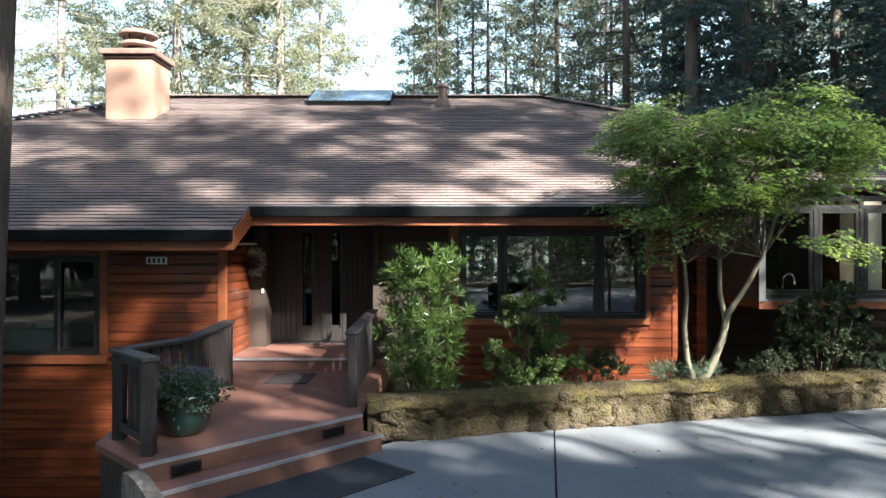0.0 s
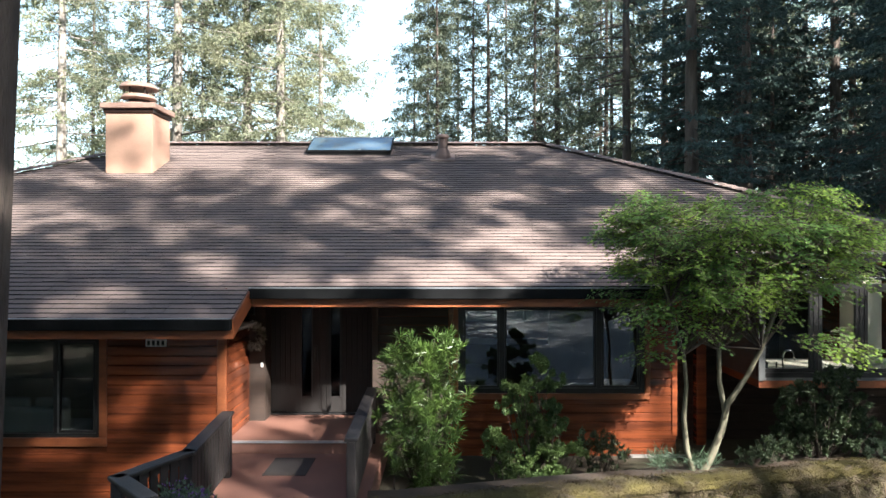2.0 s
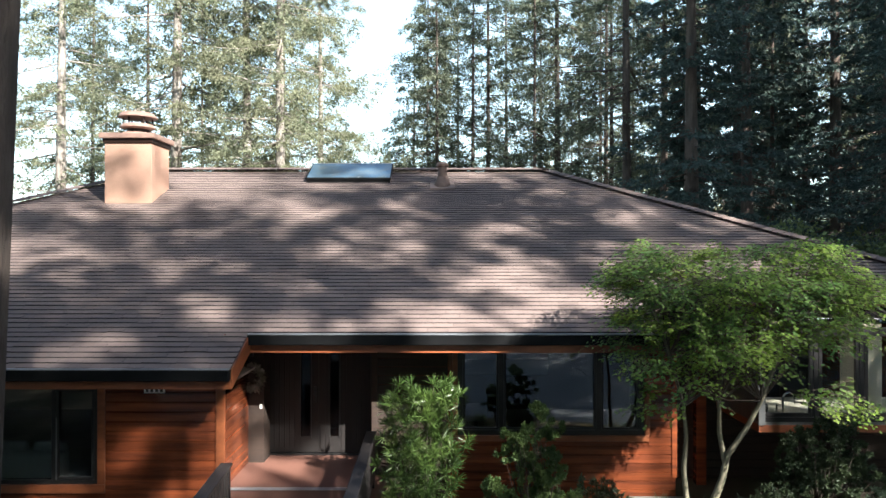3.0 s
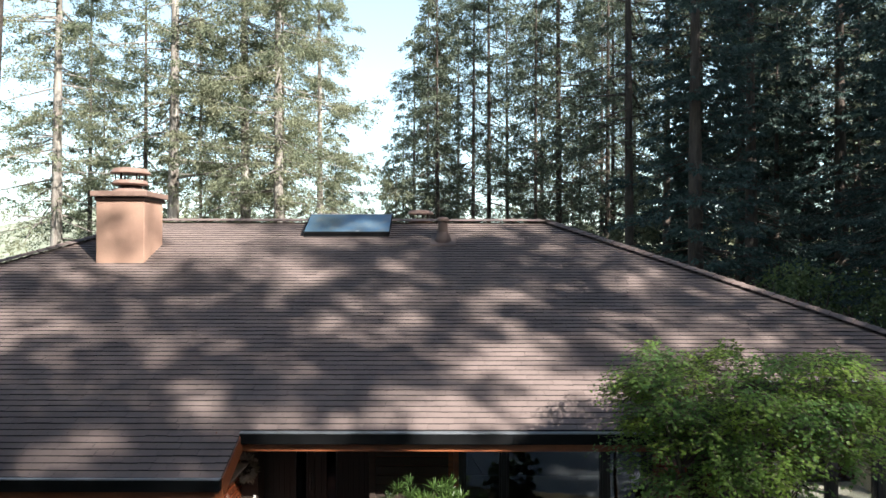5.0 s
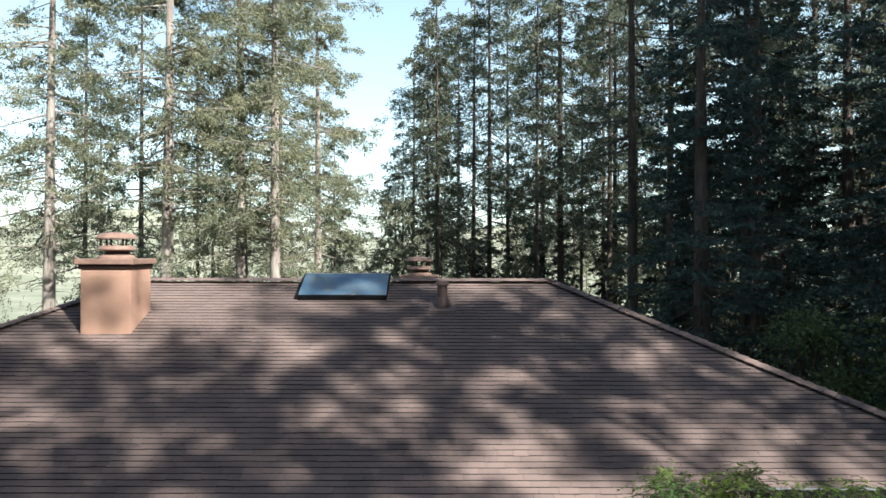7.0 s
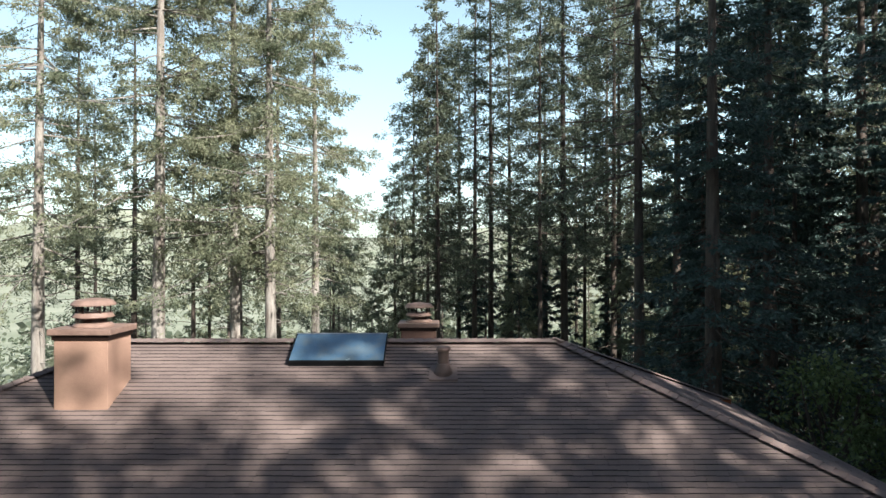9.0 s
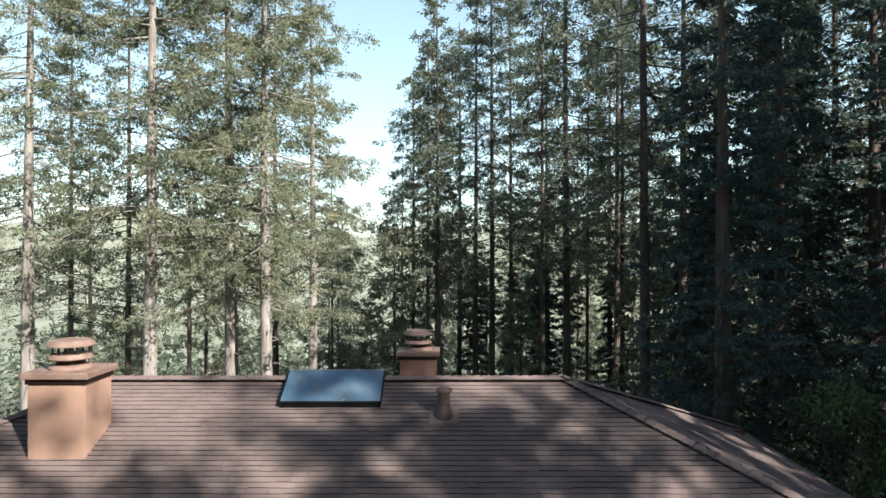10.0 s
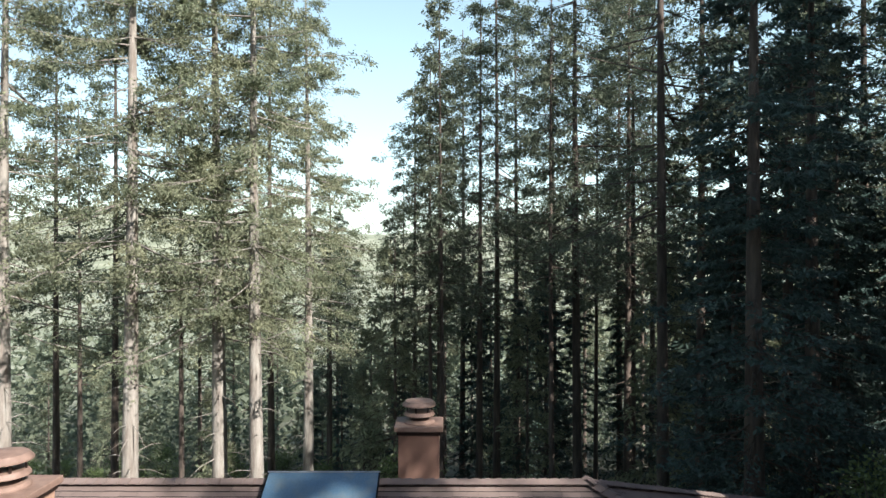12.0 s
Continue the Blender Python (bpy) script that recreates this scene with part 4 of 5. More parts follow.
for k in range(22):                                       # planks on the entry's side wall
    z = -0.4 + k * 0.15
    v = [(-3.35, 10.74, z), (-3.35, 12.4, z), (-3.331, 10.74, z + 0.004), (-3.331, 12.4, z + 0.004), (-3.331, 10.74, z + 0.128), (-3.331, 12.4, z + 0.128), (-3.35, 10.74, z + 0.142), (-3.35, 12.4, z + 0.142)]
    part("plank", mesh_of("plank", v, [(0, 1, 3, 2), (2, 3, 5, 4), (4, 5, 7, 6), (0, 2, 4, 6), (1, 7, 5, 3)]), REDWOOD, left_wall)
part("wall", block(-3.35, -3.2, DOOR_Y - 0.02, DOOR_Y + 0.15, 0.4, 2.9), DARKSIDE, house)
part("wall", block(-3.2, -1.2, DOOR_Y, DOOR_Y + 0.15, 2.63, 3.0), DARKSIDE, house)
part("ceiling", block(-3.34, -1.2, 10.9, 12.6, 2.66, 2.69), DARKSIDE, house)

door = part("door_frame", block(-3.2, -3.13, DOOR_Y - 0.05, DOOR_Y + 0.1, 0.53, 2.63), DARKDOOR, house)
part("door_frame", block(-1.27, -1.2, DOOR_Y - 0.05, DOOR_Y + 0.1, 0.53, 2.63), DARKDOOR, house)
part("threshold", block(-3.13, -1.27, DOOR_Y - 0.08, DOOR_Y + 0.1, 0.53, 0.56, 0.005), BRONZE, house)


def door_leaf(x0, x1, glass_x, handle_x):
    """A plank door with one narrow tall light."""
    g0, g1 = glass_x - 0.085, glass_x + 0.085
    bm = bmesh.new()
    box(bm, x0, g0, DOOR_Y, DOOR_Y + 0.05, 0.57, 2.62)
    box(bm, g1, x1, DOOR_Y, DOOR_Y + 0.05, 0.57, 2.62)
    box(bm, g0, g1, DOOR_Y, DOOR_Y + 0.05, 0.57, 0.85)
    box(bm, g0, g1, DOOR_Y, DOOR_Y + 0.05, 2.5, 2.62)
    leaf = part("door", bm, DARKDOOR, house, "black-brown plank door leaf with a narrow light")
    x = x0 + 0.03
    while x < x1 - 0.06:
        if not (g0 - 0.06 < x < g1 + 0.01):
            part("board", block(x, x + 0.085, DOOR_Y - 0.012, DOOR_Y, 0.6, 2.6, 0.004), DARKDOOR, leaf)
        x += 0.093
    part("pane", block(g0, g1, DOOR_Y + 0.02, DOOR_Y + 0.028, 0.85, 2.5), DOORGLASS, leaf)
    bead = bmesh.new()
    box(bead, g0 - 0.02, g0, DOOR_Y - 0.02, DOOR_Y, 0.83, 2.52)
    box(bead, g1, g1 + 0.02, DOOR_Y - 0.02, DOOR_Y, 0.83, 2.52)
    part("glazing_bead", bead, BRONZE, leaf)
    if handle_x:
        part("handle", block(handle_x - 0.02, handle_x + 0.02, DOOR_Y - 0.06, DOOR_Y - 0.01, 1.45, 1.75, 0.012), BRONZE, leaf, "dark metal pull")


door_leaf(-3.12, -2.21, -2.44, -2.27)
door_leaf(-2.205, -1.28, -1.93, None)

# rooms behind the glass
PLASTER = material("cream_plaster", (0.66, 0.58, 0.45), (0.6, 0.53, 0.42), 0.9, 1, 40, 0.05)
# dark plaster tone puts the dimness of the rooms into the colour
DIM = material("room_shade_plaster", (0.12, 0.1, 0.085), (0.09, 0.075, 0.06), 0.9, 1, 40, 0.05)
FLOORWOOD = material("oak_floor", (0.22, 0.13, 0.07), None, 0.4, 2, 30, 0.05, stretch=(1, 6, 1))
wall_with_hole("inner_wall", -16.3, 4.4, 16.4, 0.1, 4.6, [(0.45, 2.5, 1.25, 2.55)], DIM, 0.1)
framed(house, 0.6, 4.0, 1.0, 2.7, 24.02, [1.7, 2.85], BRONZE, CLEAR, label="rear window on the wooded slope")
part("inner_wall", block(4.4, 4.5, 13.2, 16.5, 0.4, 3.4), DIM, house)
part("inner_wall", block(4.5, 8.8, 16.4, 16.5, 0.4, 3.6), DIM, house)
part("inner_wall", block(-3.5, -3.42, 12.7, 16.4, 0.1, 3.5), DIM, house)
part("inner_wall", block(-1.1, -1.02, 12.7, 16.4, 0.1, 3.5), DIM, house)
part("floor_covering", block(-1.0, 3.8, 12.15, 16.3, 0.45, 0.47), FLOORWOOD, house)
part("floor_covering", block(-16.2, -3.55, 10.95, 16.3, 0.1, 0.12), FLOORWOOD, house)
part("floor_covering", block(4.52, 8.8, 13.2, 16.3, 0.45, 0.47), FLOORWOOD, house)
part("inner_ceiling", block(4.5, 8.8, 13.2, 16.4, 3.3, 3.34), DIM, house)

LINEN = material("pale_linen", (0.5, 0.5, 0.5), (0.42, 0.42, 0.43), 0.95, 2, 60, 0.2)
sofa = thing("sofa", (-6.5, 11.7, 0.12), "pale grey linen sofa seen through the window", "sofa")
part("seat", block(-7.6, -6.05, 11.3, 12.1, 0.12, 0.56, 0.05), LINEN, sofa)
part("backrest", block(-7.6, -6.05, 11.15, 11.38, 0.12, 0.93, 0.06), LINEN, sofa)
for x in (-7.35, -6.7):
    p = part("cushion", block(x, x + 0.55, 11.4, 11.55, 0.57, 1.05, 0.06), LINEN, sofa)
lampshade = thing("table_lamp", (0.62, 12.5, 0.47), "table lamp with pale blue-white drum shade inside the window", "lamp")
part("shade", lathe([(0.2, 0.85), (0.19, 1.1), (0.18, 1.1), (0.02, 1.09)], (0.62, 12.55, 0.3)), LINEN, lampshade)
part("base", lathe([(0.12, 0.17), (0.1, 0.2), (0.03, 0.3), (0.025, 0.9)], (0.62, 12.55, 0.3)), BRONZE, lampshade)

# kitchen bay
bay = part("bay", block(5.11, 8.4, 11.24, 13.0, 1.37, 1.42), GREYFRAME, house, "projecting glazed kitchen bay")
part("bay_skirt", block(5.11, 8.4, 11.24, 13.0, 1.25, 1.368), REDTRIM, house)
part("jamb", block(5.09, 5.2, 11.2, 11.24, 1.37, 2.95, 0.006), GREYFRAME, bay)
framed(house, 5.11, 8.4, 1.42, 2.93, 11.25, [6.03, 6.77, 7.5], BRONZE, CLEAR, 0.075, parts="window", label="grey-framed bay glazing")
for a, b in ((5.15, 5.98), (6.08, 6.72), (6.82, 7.45), (7.55, 8.35)):
    bm = bmesh.new()
    for q in ((a, b, 1.5, 1.56), (a, b, 2.8, 2.86), (a, a + 0.05, 1.56, 2.8), (b - 0.05, b, 1.56, 2.8)):
        box(bm, q[0], q[1], 11.235, 11.29, q[2], q[3])
    part("sash", bm, BRONZE, bay)
part("bay_side", block(5.11, 5.16, 11.345, 13.0, 1.42, 2.95), GREYFRAME, house, "grey side panel of the bay")
for x in (5.11, 6.0, 6.74, 7.47, 8.34):
    v = [(x + dx, y, z + dz) for y, z in ((11.24, 2.93), (12.98, 3.42)) for dx in (0, 0.06) for dz in (0, 0.06)]
    part("rafter", mesh_of("rafter", v, [(0, 1, 3, 2), (4, 6, 7, 5), (0, 4, 5, 1), (2, 3, 7, 6), (0, 2, 6, 4), (1, 5, 7, 3)]), BRONZE, bay)
top = part("pane", prism([(5.17, 11.3), (8.34, 11.3), (8.34, 12.98), (5.17, 12.98)], lambda x, y: 2.975 + (y - 11.24) * 0.282, lambda x, y: 2.983 + (y - 11.24) * 0.282), CLEAR, bay)
top.visible_shadow = False
WHITE = material("white_enamel", (0.75, 0.74, 0.71), (0.7, 0.69, 0.66), 0.35, 2, 30, 0.02)
CHROME = material("brushed_chrome", (0.6, 0.6, 0.6), (0.55, 0.55, 0.55), 0.2, 5, 40, 0.02, metal=1.0)
counter = thing("kitchen_counter", (6.7, 12.0, 1.42), "pale kitchen counter inside the bay", "counter")
part("worktop", block(5.3, 8.2, 11.45, 12.9, 1.425, 1.47, 0.006), PLASTER, counter)
faucet = thing("faucet", (5.75, 11.7, 1.47), "arched chrome kitchen faucet on the counter", "faucet")
arc = [(5.72 + 0.0, 11.7, 1.47), (5.72, 11.7, 1.7)] + [(5.82 - 0.1 * math.cos(a), 11.7, 1.7 + 0.1 * math.sin(a)) for a in (0.5, 1.0, 1.57, 2.1, 2.7)] + [(5.92, 11.7, 1.62)]
part("spout", tubes([(arc, [0.016] * len(arc))], 8), CHROME, faucet)
part("lever", block(5.6, 5.63, 11.69, 11.71, 1.47, 1.6, 0.005), CHROME, faucet)
jar = thing("soap_jar", (5.42, 11.7, 1.47), "small dark jar on the kitchen counter", "jar")
part("body", lathe([(0.04, 0), (0.05, 0.04), (0.05, 0.12), (0.02, 0.15)], (5.42, 11.7, 1.47)), BRONZE, jar)
fridge = thing("refrigerator", (6.9, 15.8, 0.47), "black refrigerator against the cream kitchen wall", "refrigerator")
part("body", block(6.3, 7.5, 15.5, 16.35, 0.47, 2.5, 0.01), DARKDOOR, fridge)
for x in (6.86, 6.94):
    part("handle", block(x, x + 0.025, 15.44, 15.47, 1.0, 2.0, 0.006), CHROME, fridge)
column = thing("kitchen_cabinet", (7.5, 12.5, 1.475), "tall cream cabinet in the kitchen", "cabinet")
part("body", block(7.3, 7.7, 12.2, 12.8, 1.475, 3.1, 0.01), PLASTER, column)
cup = thing("wall_cabinet", (5.6, 16.1, 2.0), "dark wall cabinets over the kitchen back counter", "cabinet")
part("body", block(4.6, 6.2, 15.9, 16.38, 0.47, 2.9, 0.01), DARKDOOR, cup)

# small things on the front
plate = thing("house_number_sign", (-4.4, 10.7, 2.04), "small pale enamel number plate on the redwood wall", "sign")
part("plate", block(-4.57, -4.25, 10.703, 10.718, 1.985, 2.1, 0.004), WHITE, plate)
for k in range(4):
    part("bar", block(-4.54 + k * 0.073, -4.50 + k * 0.073, 10.697, 10.7025, 2.005, 2.08), BRONZE, plate)
DRYTWIG = material("dry_pale_twigs", (0.45, 0.42, 0.36), (0.2, 0.2, 0.14), 0.9, 6, 30, 0, island_tint=0.5, translucent=0.2)
rng = np.random.default_rng(4)
ang = rng.random(900) * 6.2832
ring = np.stack([0.15 * np.cos(ang) + rng.normal(size=900) * 0.03, rng.normal(size=900) * 0.02 - 0.05, 0.17 * np.sin(ang) + rng.normal(size=900) * 0.03], 1)
out = np.stack([np.cos(ang) + rng.normal(size=900) * 0.6, 0.2 - rng.random(900) * 1.2, np.sin(ang) + rng.normal(size=900) * 0.6], 1)
part("wall", block(-3.35, -3.06, 12.0, 12.42, 0.53, 2.9), DARKSIDE, house)
wreath = thing("wreath", (-3.27, 11.995, 2.0), "round wreath of pale dried leaves on the entry wall", "wreath")
local_part("leaves", blade_mesh(ring, out, 0.05 + 0.04 * rng.random(900), np.full(900, 0.025), rng), DRYTWIG, wreath)
sconce = thing("wall_lantern", (-3.27, 11.95, 2.45), "small dark wall lantern beside the door", "lantern")
part("body", block(-3.33, -3.23, 11.9, 12.0, 2.36, 2.56, 0.01), BRONZE, sconce)
part("glass", block(-3.32, -3.24, 11.89, 11.9, 2.39, 2.53), CLEAR, sconce)
bell = thing("door_bell", (-3.11, 11.99, 1.5), "small pale doorbell button beside the door", "doorbell")
part("button", block(-3.13, -3.09, 11.975, 11.999, 1.46, 1.54, 0.004), WHITE, bell)
for s, label in ((0.17, "near"), (0.84, "far")):
    p = A.lerp(B, s)
    m = Matrix.Translation((p.x, p.y, 0.235)) @ Matrix.Rotation(math.atan2(DIR.y, DIR.x), 4, "Z")
    light = thing("step_light", (p.x, p.y, 0.235), "black louvred step light set in the riser", "light", "step lights")
    part("housing", block(-0.14, 0.14, -0.025, 0.015, -0.05, 0.05, 0.008, m), BRONZE, light)
    for k in range(3):
        part("slat", block(-0.12, 0.12, -0.032, -0.022, -0.034 + k * 0.026, -0.018 + k * 0.026, 0, m), GUTTER, light)


AMBER = bpy.data.materials.new("amber_lamp_glass")
AMBER.use_nodes = True
AMBER.node_tree.nodes["Principled BSDF"].inputs["Base Color"].default_value = (0.8, 0.3, 0.05, 1)
AMBER.node_tree.nodes["Principled BSDF"].inputs["Emission Color"].default_value = (1.0, 0.35, 0.06, 1)
AMBER.node_tree.nodes["Principled BSDF"].inputs["Emission Strength"].default_value = 0.8
porch = thing("wall_lantern", (5.0, 12.9, 2.7), "small lit amber lantern on the wall by the bay", "lantern")
part("glass", block(4.96, 5.08, 12.82, 12.9, 2.68, 2.8, 0.01), AMBER, porch)
part("hood", block(4.94, 5.1, 12.8, 12.98, 2.8, 2.83, 0.005), BRONZE, porch)


# ---- deck railing ----
def railing(points, label, z0=0.34, h=0.9, end_posts=(True, True), plank=0.11, gap=0.03):
    """Flat cap rail on posts with upright boards between two stretchers."""
    rl = thing("deck_railing", (points[0][0], points[0][1], z0), label, "railing", "deck railings")
    for k, (p, q) in enumerate(zip(points, points[1:])):
        a, b = Vector((*p, z0)), Vector((*q, z0))
        L = (b - a).length
        m = Matrix.Translation(a) @ Matrix.Rotation(math.atan2(b.y - a.y, b.x - a.x), 4, "Z")
        part("cap_rail", block(-0.06, L + 0.06, -0.085, 0.085, h - 0.045, h, 0.012, m), RAIL, rl)
        part("stretcher", block(0, L, -0.025, 0.025, 0.1, 0.17, 0.005, m), RAIL, rl)
        part("stretcher", block(0, L, -0.025, 0.025, h - 0.13, h - 0.046, 0.005, m), RAIL, rl)
        x = 0.08
        while x < L - 0.12:
            part("baluster", block(x, x + plank, -0.045, -0.026, 0.12, h - 0.05, 0.003, m), RAIL, rl)
            x += plank + gap
    for k, p in enumerate(points):
        part("post", block(p[0] - 0.055, p[0] + 0.055, p[1] - 0.055, p[1] + 0.055, z0, z0 + h - 0.046, 0.008), RAIL, rl)
    return rl


railing([(-2.68, 6.33), (-3.2, 6.88), (-2.82, 7.75), (-2.97, 9.6)], "weathered dark timber deck railing with wide flat cap")
railing([(-1.08, 8.3), (-1.14, 11.3)], "weathered dark timber railing beside the entry", plank=0.09)
WEATHERED = material("weathered_grey_timber", (0.16, 0.15, 0.135), (0.07, 0.062, 0.055), 0.9, 5, 30, 0.5, stretch=(3, 3, 1))
curb = thing("stair_curb", (-2.5, 5.8, 0), "rounded weathered timber curb beside the steps", "curb")
s0 = A - DIR * 0.03 + NRM * 0.02
w = DIR * -0.13
prof = [(0.0, 0.33), (0.12, 0.345), (0.25, 0.32), (0.6, 0.17), (0.93, 0.02)]
vs = []
for d, z in prof:
    p = s0 + NRM * d
    vs += [(p.x, p.y, z), (p.x + w.x, p.y + w.y, z), (p.x + w.x, p.y + w.y, -0.3), (p.x, p.y, -0.3)]
fs = [(0, 1, 2, 3)[::-1]]
for k in range(len(prof) - 1):
    fs += [(4 * k + i, 4 * k + (i + 1) % 4, 4 * k + 4 + (i + 1) % 4, 4 * k + 4 + i) for i in range(4)]
fs.append([4 * len(prof) - 4 + i for i in range(4)])
part("board", mesh_of("curb", vs, fs), WEATHERED, curb)
pier = thing("concrete_pier", (-3.1, 6.5, -0.5), "pale concrete pier under the deck corner", "pier")
part("block", block(-3.2, -2.7, 6.1, 6.5, -2.2, -0.12, 0.02), FOUNDATION, pier)

RUBBER = material("black_rubber", (0.03, 0.032, 0.036), (0.022, 0.023, 0.026), 0.75, 3, 60, 0.3)
mat = thing("rubber_mat", (-1.2, 6.5, 0), "dark ribbed rubber mat on the concrete at the steps", "mat")
MM = Matrix.Translation((-0.84, 7.40, 0)) @ Matrix.Rotation(math.atan2(DIR.y, DIR.x), 4, "Z")
part("sheet", block(-2.3, 0, -0.76, 0, 0.002, 0.014, 0.003, MM), RUBBER, mat)
for k in range(56):
    part("rib", block(-2.27 + k * 0.04, -2.25 + k * 0.04, -0.74, -0.02, 0.014, 0.0165, 0, MM), RUBBER, mat)
FIBRE = material("dark_fibre", (0.05, 0.04, 0.036), (0.035, 0.03, 0.028), 1, 4, 80, 0.6)
dm = thing("doormat", (-2.15, 10.1, 0.34), "dark fibre doormat on the deck before the entry step", "mat")
part("sheet", block(-2.5, -1.9, 9.65, 10.45, 0.342, 0.356, 0.004), FIBRE, dm)

# ---- planter ----
GLAZE = material("dark_teal_glaze", (0.01, 0.042, 0.036), (0.03, 0.014, 0.01), 0.22, 2.5, 12, 0.05, stretch=(1, 1, 2), coat=0.2)
PX, PY = -2.64, 7.1
pot = thing("planter_pot", (PX, PY, 0.34), "dark teal glazed pot standing on the deck", "planter")
part("pot", lathe([(0.17, 0.0), (0.2, 0.02), (0.26, 0.16), (0.28, 0.3), (0.285, 0.38), (0.3, 0.385), (0.3, 0.42), (0.27, 0.42), (0.26, 0.36)], (PX, PY, 0.34), 32), GLAZE, pot)
part("soil", lathe([(0.255, 0.3), (0.25, 0.37), (0.02, 0.38)], (PX, PY, 0.34)), SOIL, pot)
HERB = material("grey_green_leaf", (0.12, 0.18, 0.11), (0.075, 0.125, 0.075), 0.6, 4, 20, 0, island_tint=0.5, translucent=0.3)
PURPLE = material("purple_petal", (0.16, 0.07, 0.28), (0.22, 0.11, 0.36), 0.6, 4, 20, 0, island_tint=0.4, translucent=0.3)


def mound(n, at, rx, ry, rz, rng, shell=0.55):
    """Random places in the upper, outer part of an ellipsoid, and the way outwards."""
    d = rng.normal(size=(n, 3))
    d[:, 2] = np.abs(d[:, 2]) * 1.0 - 0.25
    d /= np.linalg.norm(d, axis=1)[:, None]
    r = shell + (1 - shell) * rng.random(n)
    lump = 0.82 + 0.18 * np.sin(d[:, 0] * 9 + at[0] * 5) * np.sin(d[:, 1] * 8 + 1) + 0.12 * np.sin(d[:, 2] * 11 + d[:, 0] * 6)
    return np.array(at) + d * (r * lump)[:, None] * np.array([rx, ry, rz]), d


flowers = thing("potted_flowers", (PX, PY, 0.72), "bushy grey-green plant with small purple flowers in the pot", "flowers")
rng = np.random.default_rng(9)
base, way = mound(3600, (PX, PY, 0.7), 0.46, 0.42, 0.4, rng)
part("foliage", blade_mesh(base, way + rng.normal(size=way.shape) * 0.8, 0.035 + 0.03 * rng.random(3600), 0.02 + 0.012 * rng.random(3600), rng), HERB, flowers)
base, way = mound(100, (PX, PY, 0.76), 0.42, 0.38, 0.38, rng, 0.92)
base = base[(base[:, 2] > 0.86)]
base = np.repeat(base, 5, 0) + rng.normal(size=(len(base) * 5, 3)) * 0.012
part("blossom", blade_mesh(base, rng.normal(size=base.shape) + (0, 0, 1), np.full(len(base), 0.022), np.full(len(base), 0.013), rng), PURPLE, flowers, "small purple blossoms")

# ---- garden bed and stone wall ----
WALLLINE = [(-0.86, 7.95), (-0.46, 8.0), (0.4, 8.24), (1.36, 8.5), (2.86, 8.89), (4.65, 9.29), (6.19, 9.72), (9.0, 10.4), (12.0, 11.2)]
bed_v, bed_f = [], []
for k, (x, y) in enumerate(WALLLINE):
    for off, z in ((0.25, 0.36), (0.6, 0.4), (1.1, 0.34), (1.6, 0.0), (2.2, -0.12), (6.0, -0.2)):
        bed_v.append((x - 0.1 * off, y + off, z + 0.03 * noise.noise((x * 2, y * 2 + off, 1))))
    if k:
        bed_f += [(6 * k - 6 + i, 6 * k + i, 6 * k + i + 1, 6 * k - 5 + i) for i in range(5)]
tagged(part("garden_bed", mesh_of("bed", bed_v, bed_f, True), SOIL, None), "dark leaf-strewn soil sloping from the stone wall down to the house", "garden bed", "", "structure")
sw = thing("stone_wall", (2.5, 8.9, 0), "low mossy dry stone wall along the driveway", "stone wall")


def along(s):
    """Place and direction at s metres along the wall's foot."""
    for (x0, y0), (x1, y1) in zip(WALLLINE, WALLLINE[1:]):
        L = math.hypot(x1 - x0, y1 - y0)
        if s <= L or (x1, y1) == WALLLINE[-1]:
            return Vector((x0 + (x1 - x0) * s / L, y0 + (y1 - y0) * s / L, 0)), Vector(((x1 - x0) / L, (y1 - y0) / L, 0))
        s -= L


def stone_mesh(seed, w, d, h):
    """A rough block with rounded, uneven faces."""
    bm = bmesh.new()
    bmesh.ops.create_icosphere(bm, subdivisions=3, radius=1.0)
    for v in bm.verts:
        p = v.co.normalized()
        k = (abs(p.x) ** 5 + abs(p.y) ** 5 + abs(p.z) ** 5) ** (-1 / 5)
        k *= 1 + 0.3 * noise.noise(p * 1.5 + Vector((seed * 7.1, 0, 0))) + 0.16 * noise.noise(p * 3.6 + Vector((0, seed * 3.3, 0))) + 0.07 * noise.noise(p * 9 + Vector((0, 0, seed * 2.7)))
        v.co = Vector((p.x * k * w / 2, p.y * k * d / 2, p.z * k * h / 2))
    me = bpy.data.meshes.new("stone")
    bm.to_mesh(me)
    bm.free()
    me.shade_smooth()
    return me


mason = random.Random(3)
TOTAL = 12.5
core_v, core_f = [], []
for k in range(51):
    p, d = along(TOTAL * k / 50)
    nrm = Vector((-d.y, d.x, 0))
    for off, z in ((0.1, -0.1), (0.1, 0.36), (0.42, 0.4), (0.5, -0.1)):
        q = p + nrm * off
        core_v.append((q.x, q.y, z))
    if k:
        core_f += [(4 * k - 4 + i, 4 * k - 4 + (i + 1) % 4, 4 * k + (i + 1) % 4, 4 * k + i) for i in range(4)]
core_f += [(0, 1, 2, 3), tuple(4 * 50 + i for i in (3, 2, 1, 0))]
part("core", mesh_of("core", core_v, core_f), SOIL, sw)
SHAPES = [stone_mesh(i, 1, 1, 1) for i in range(14)]
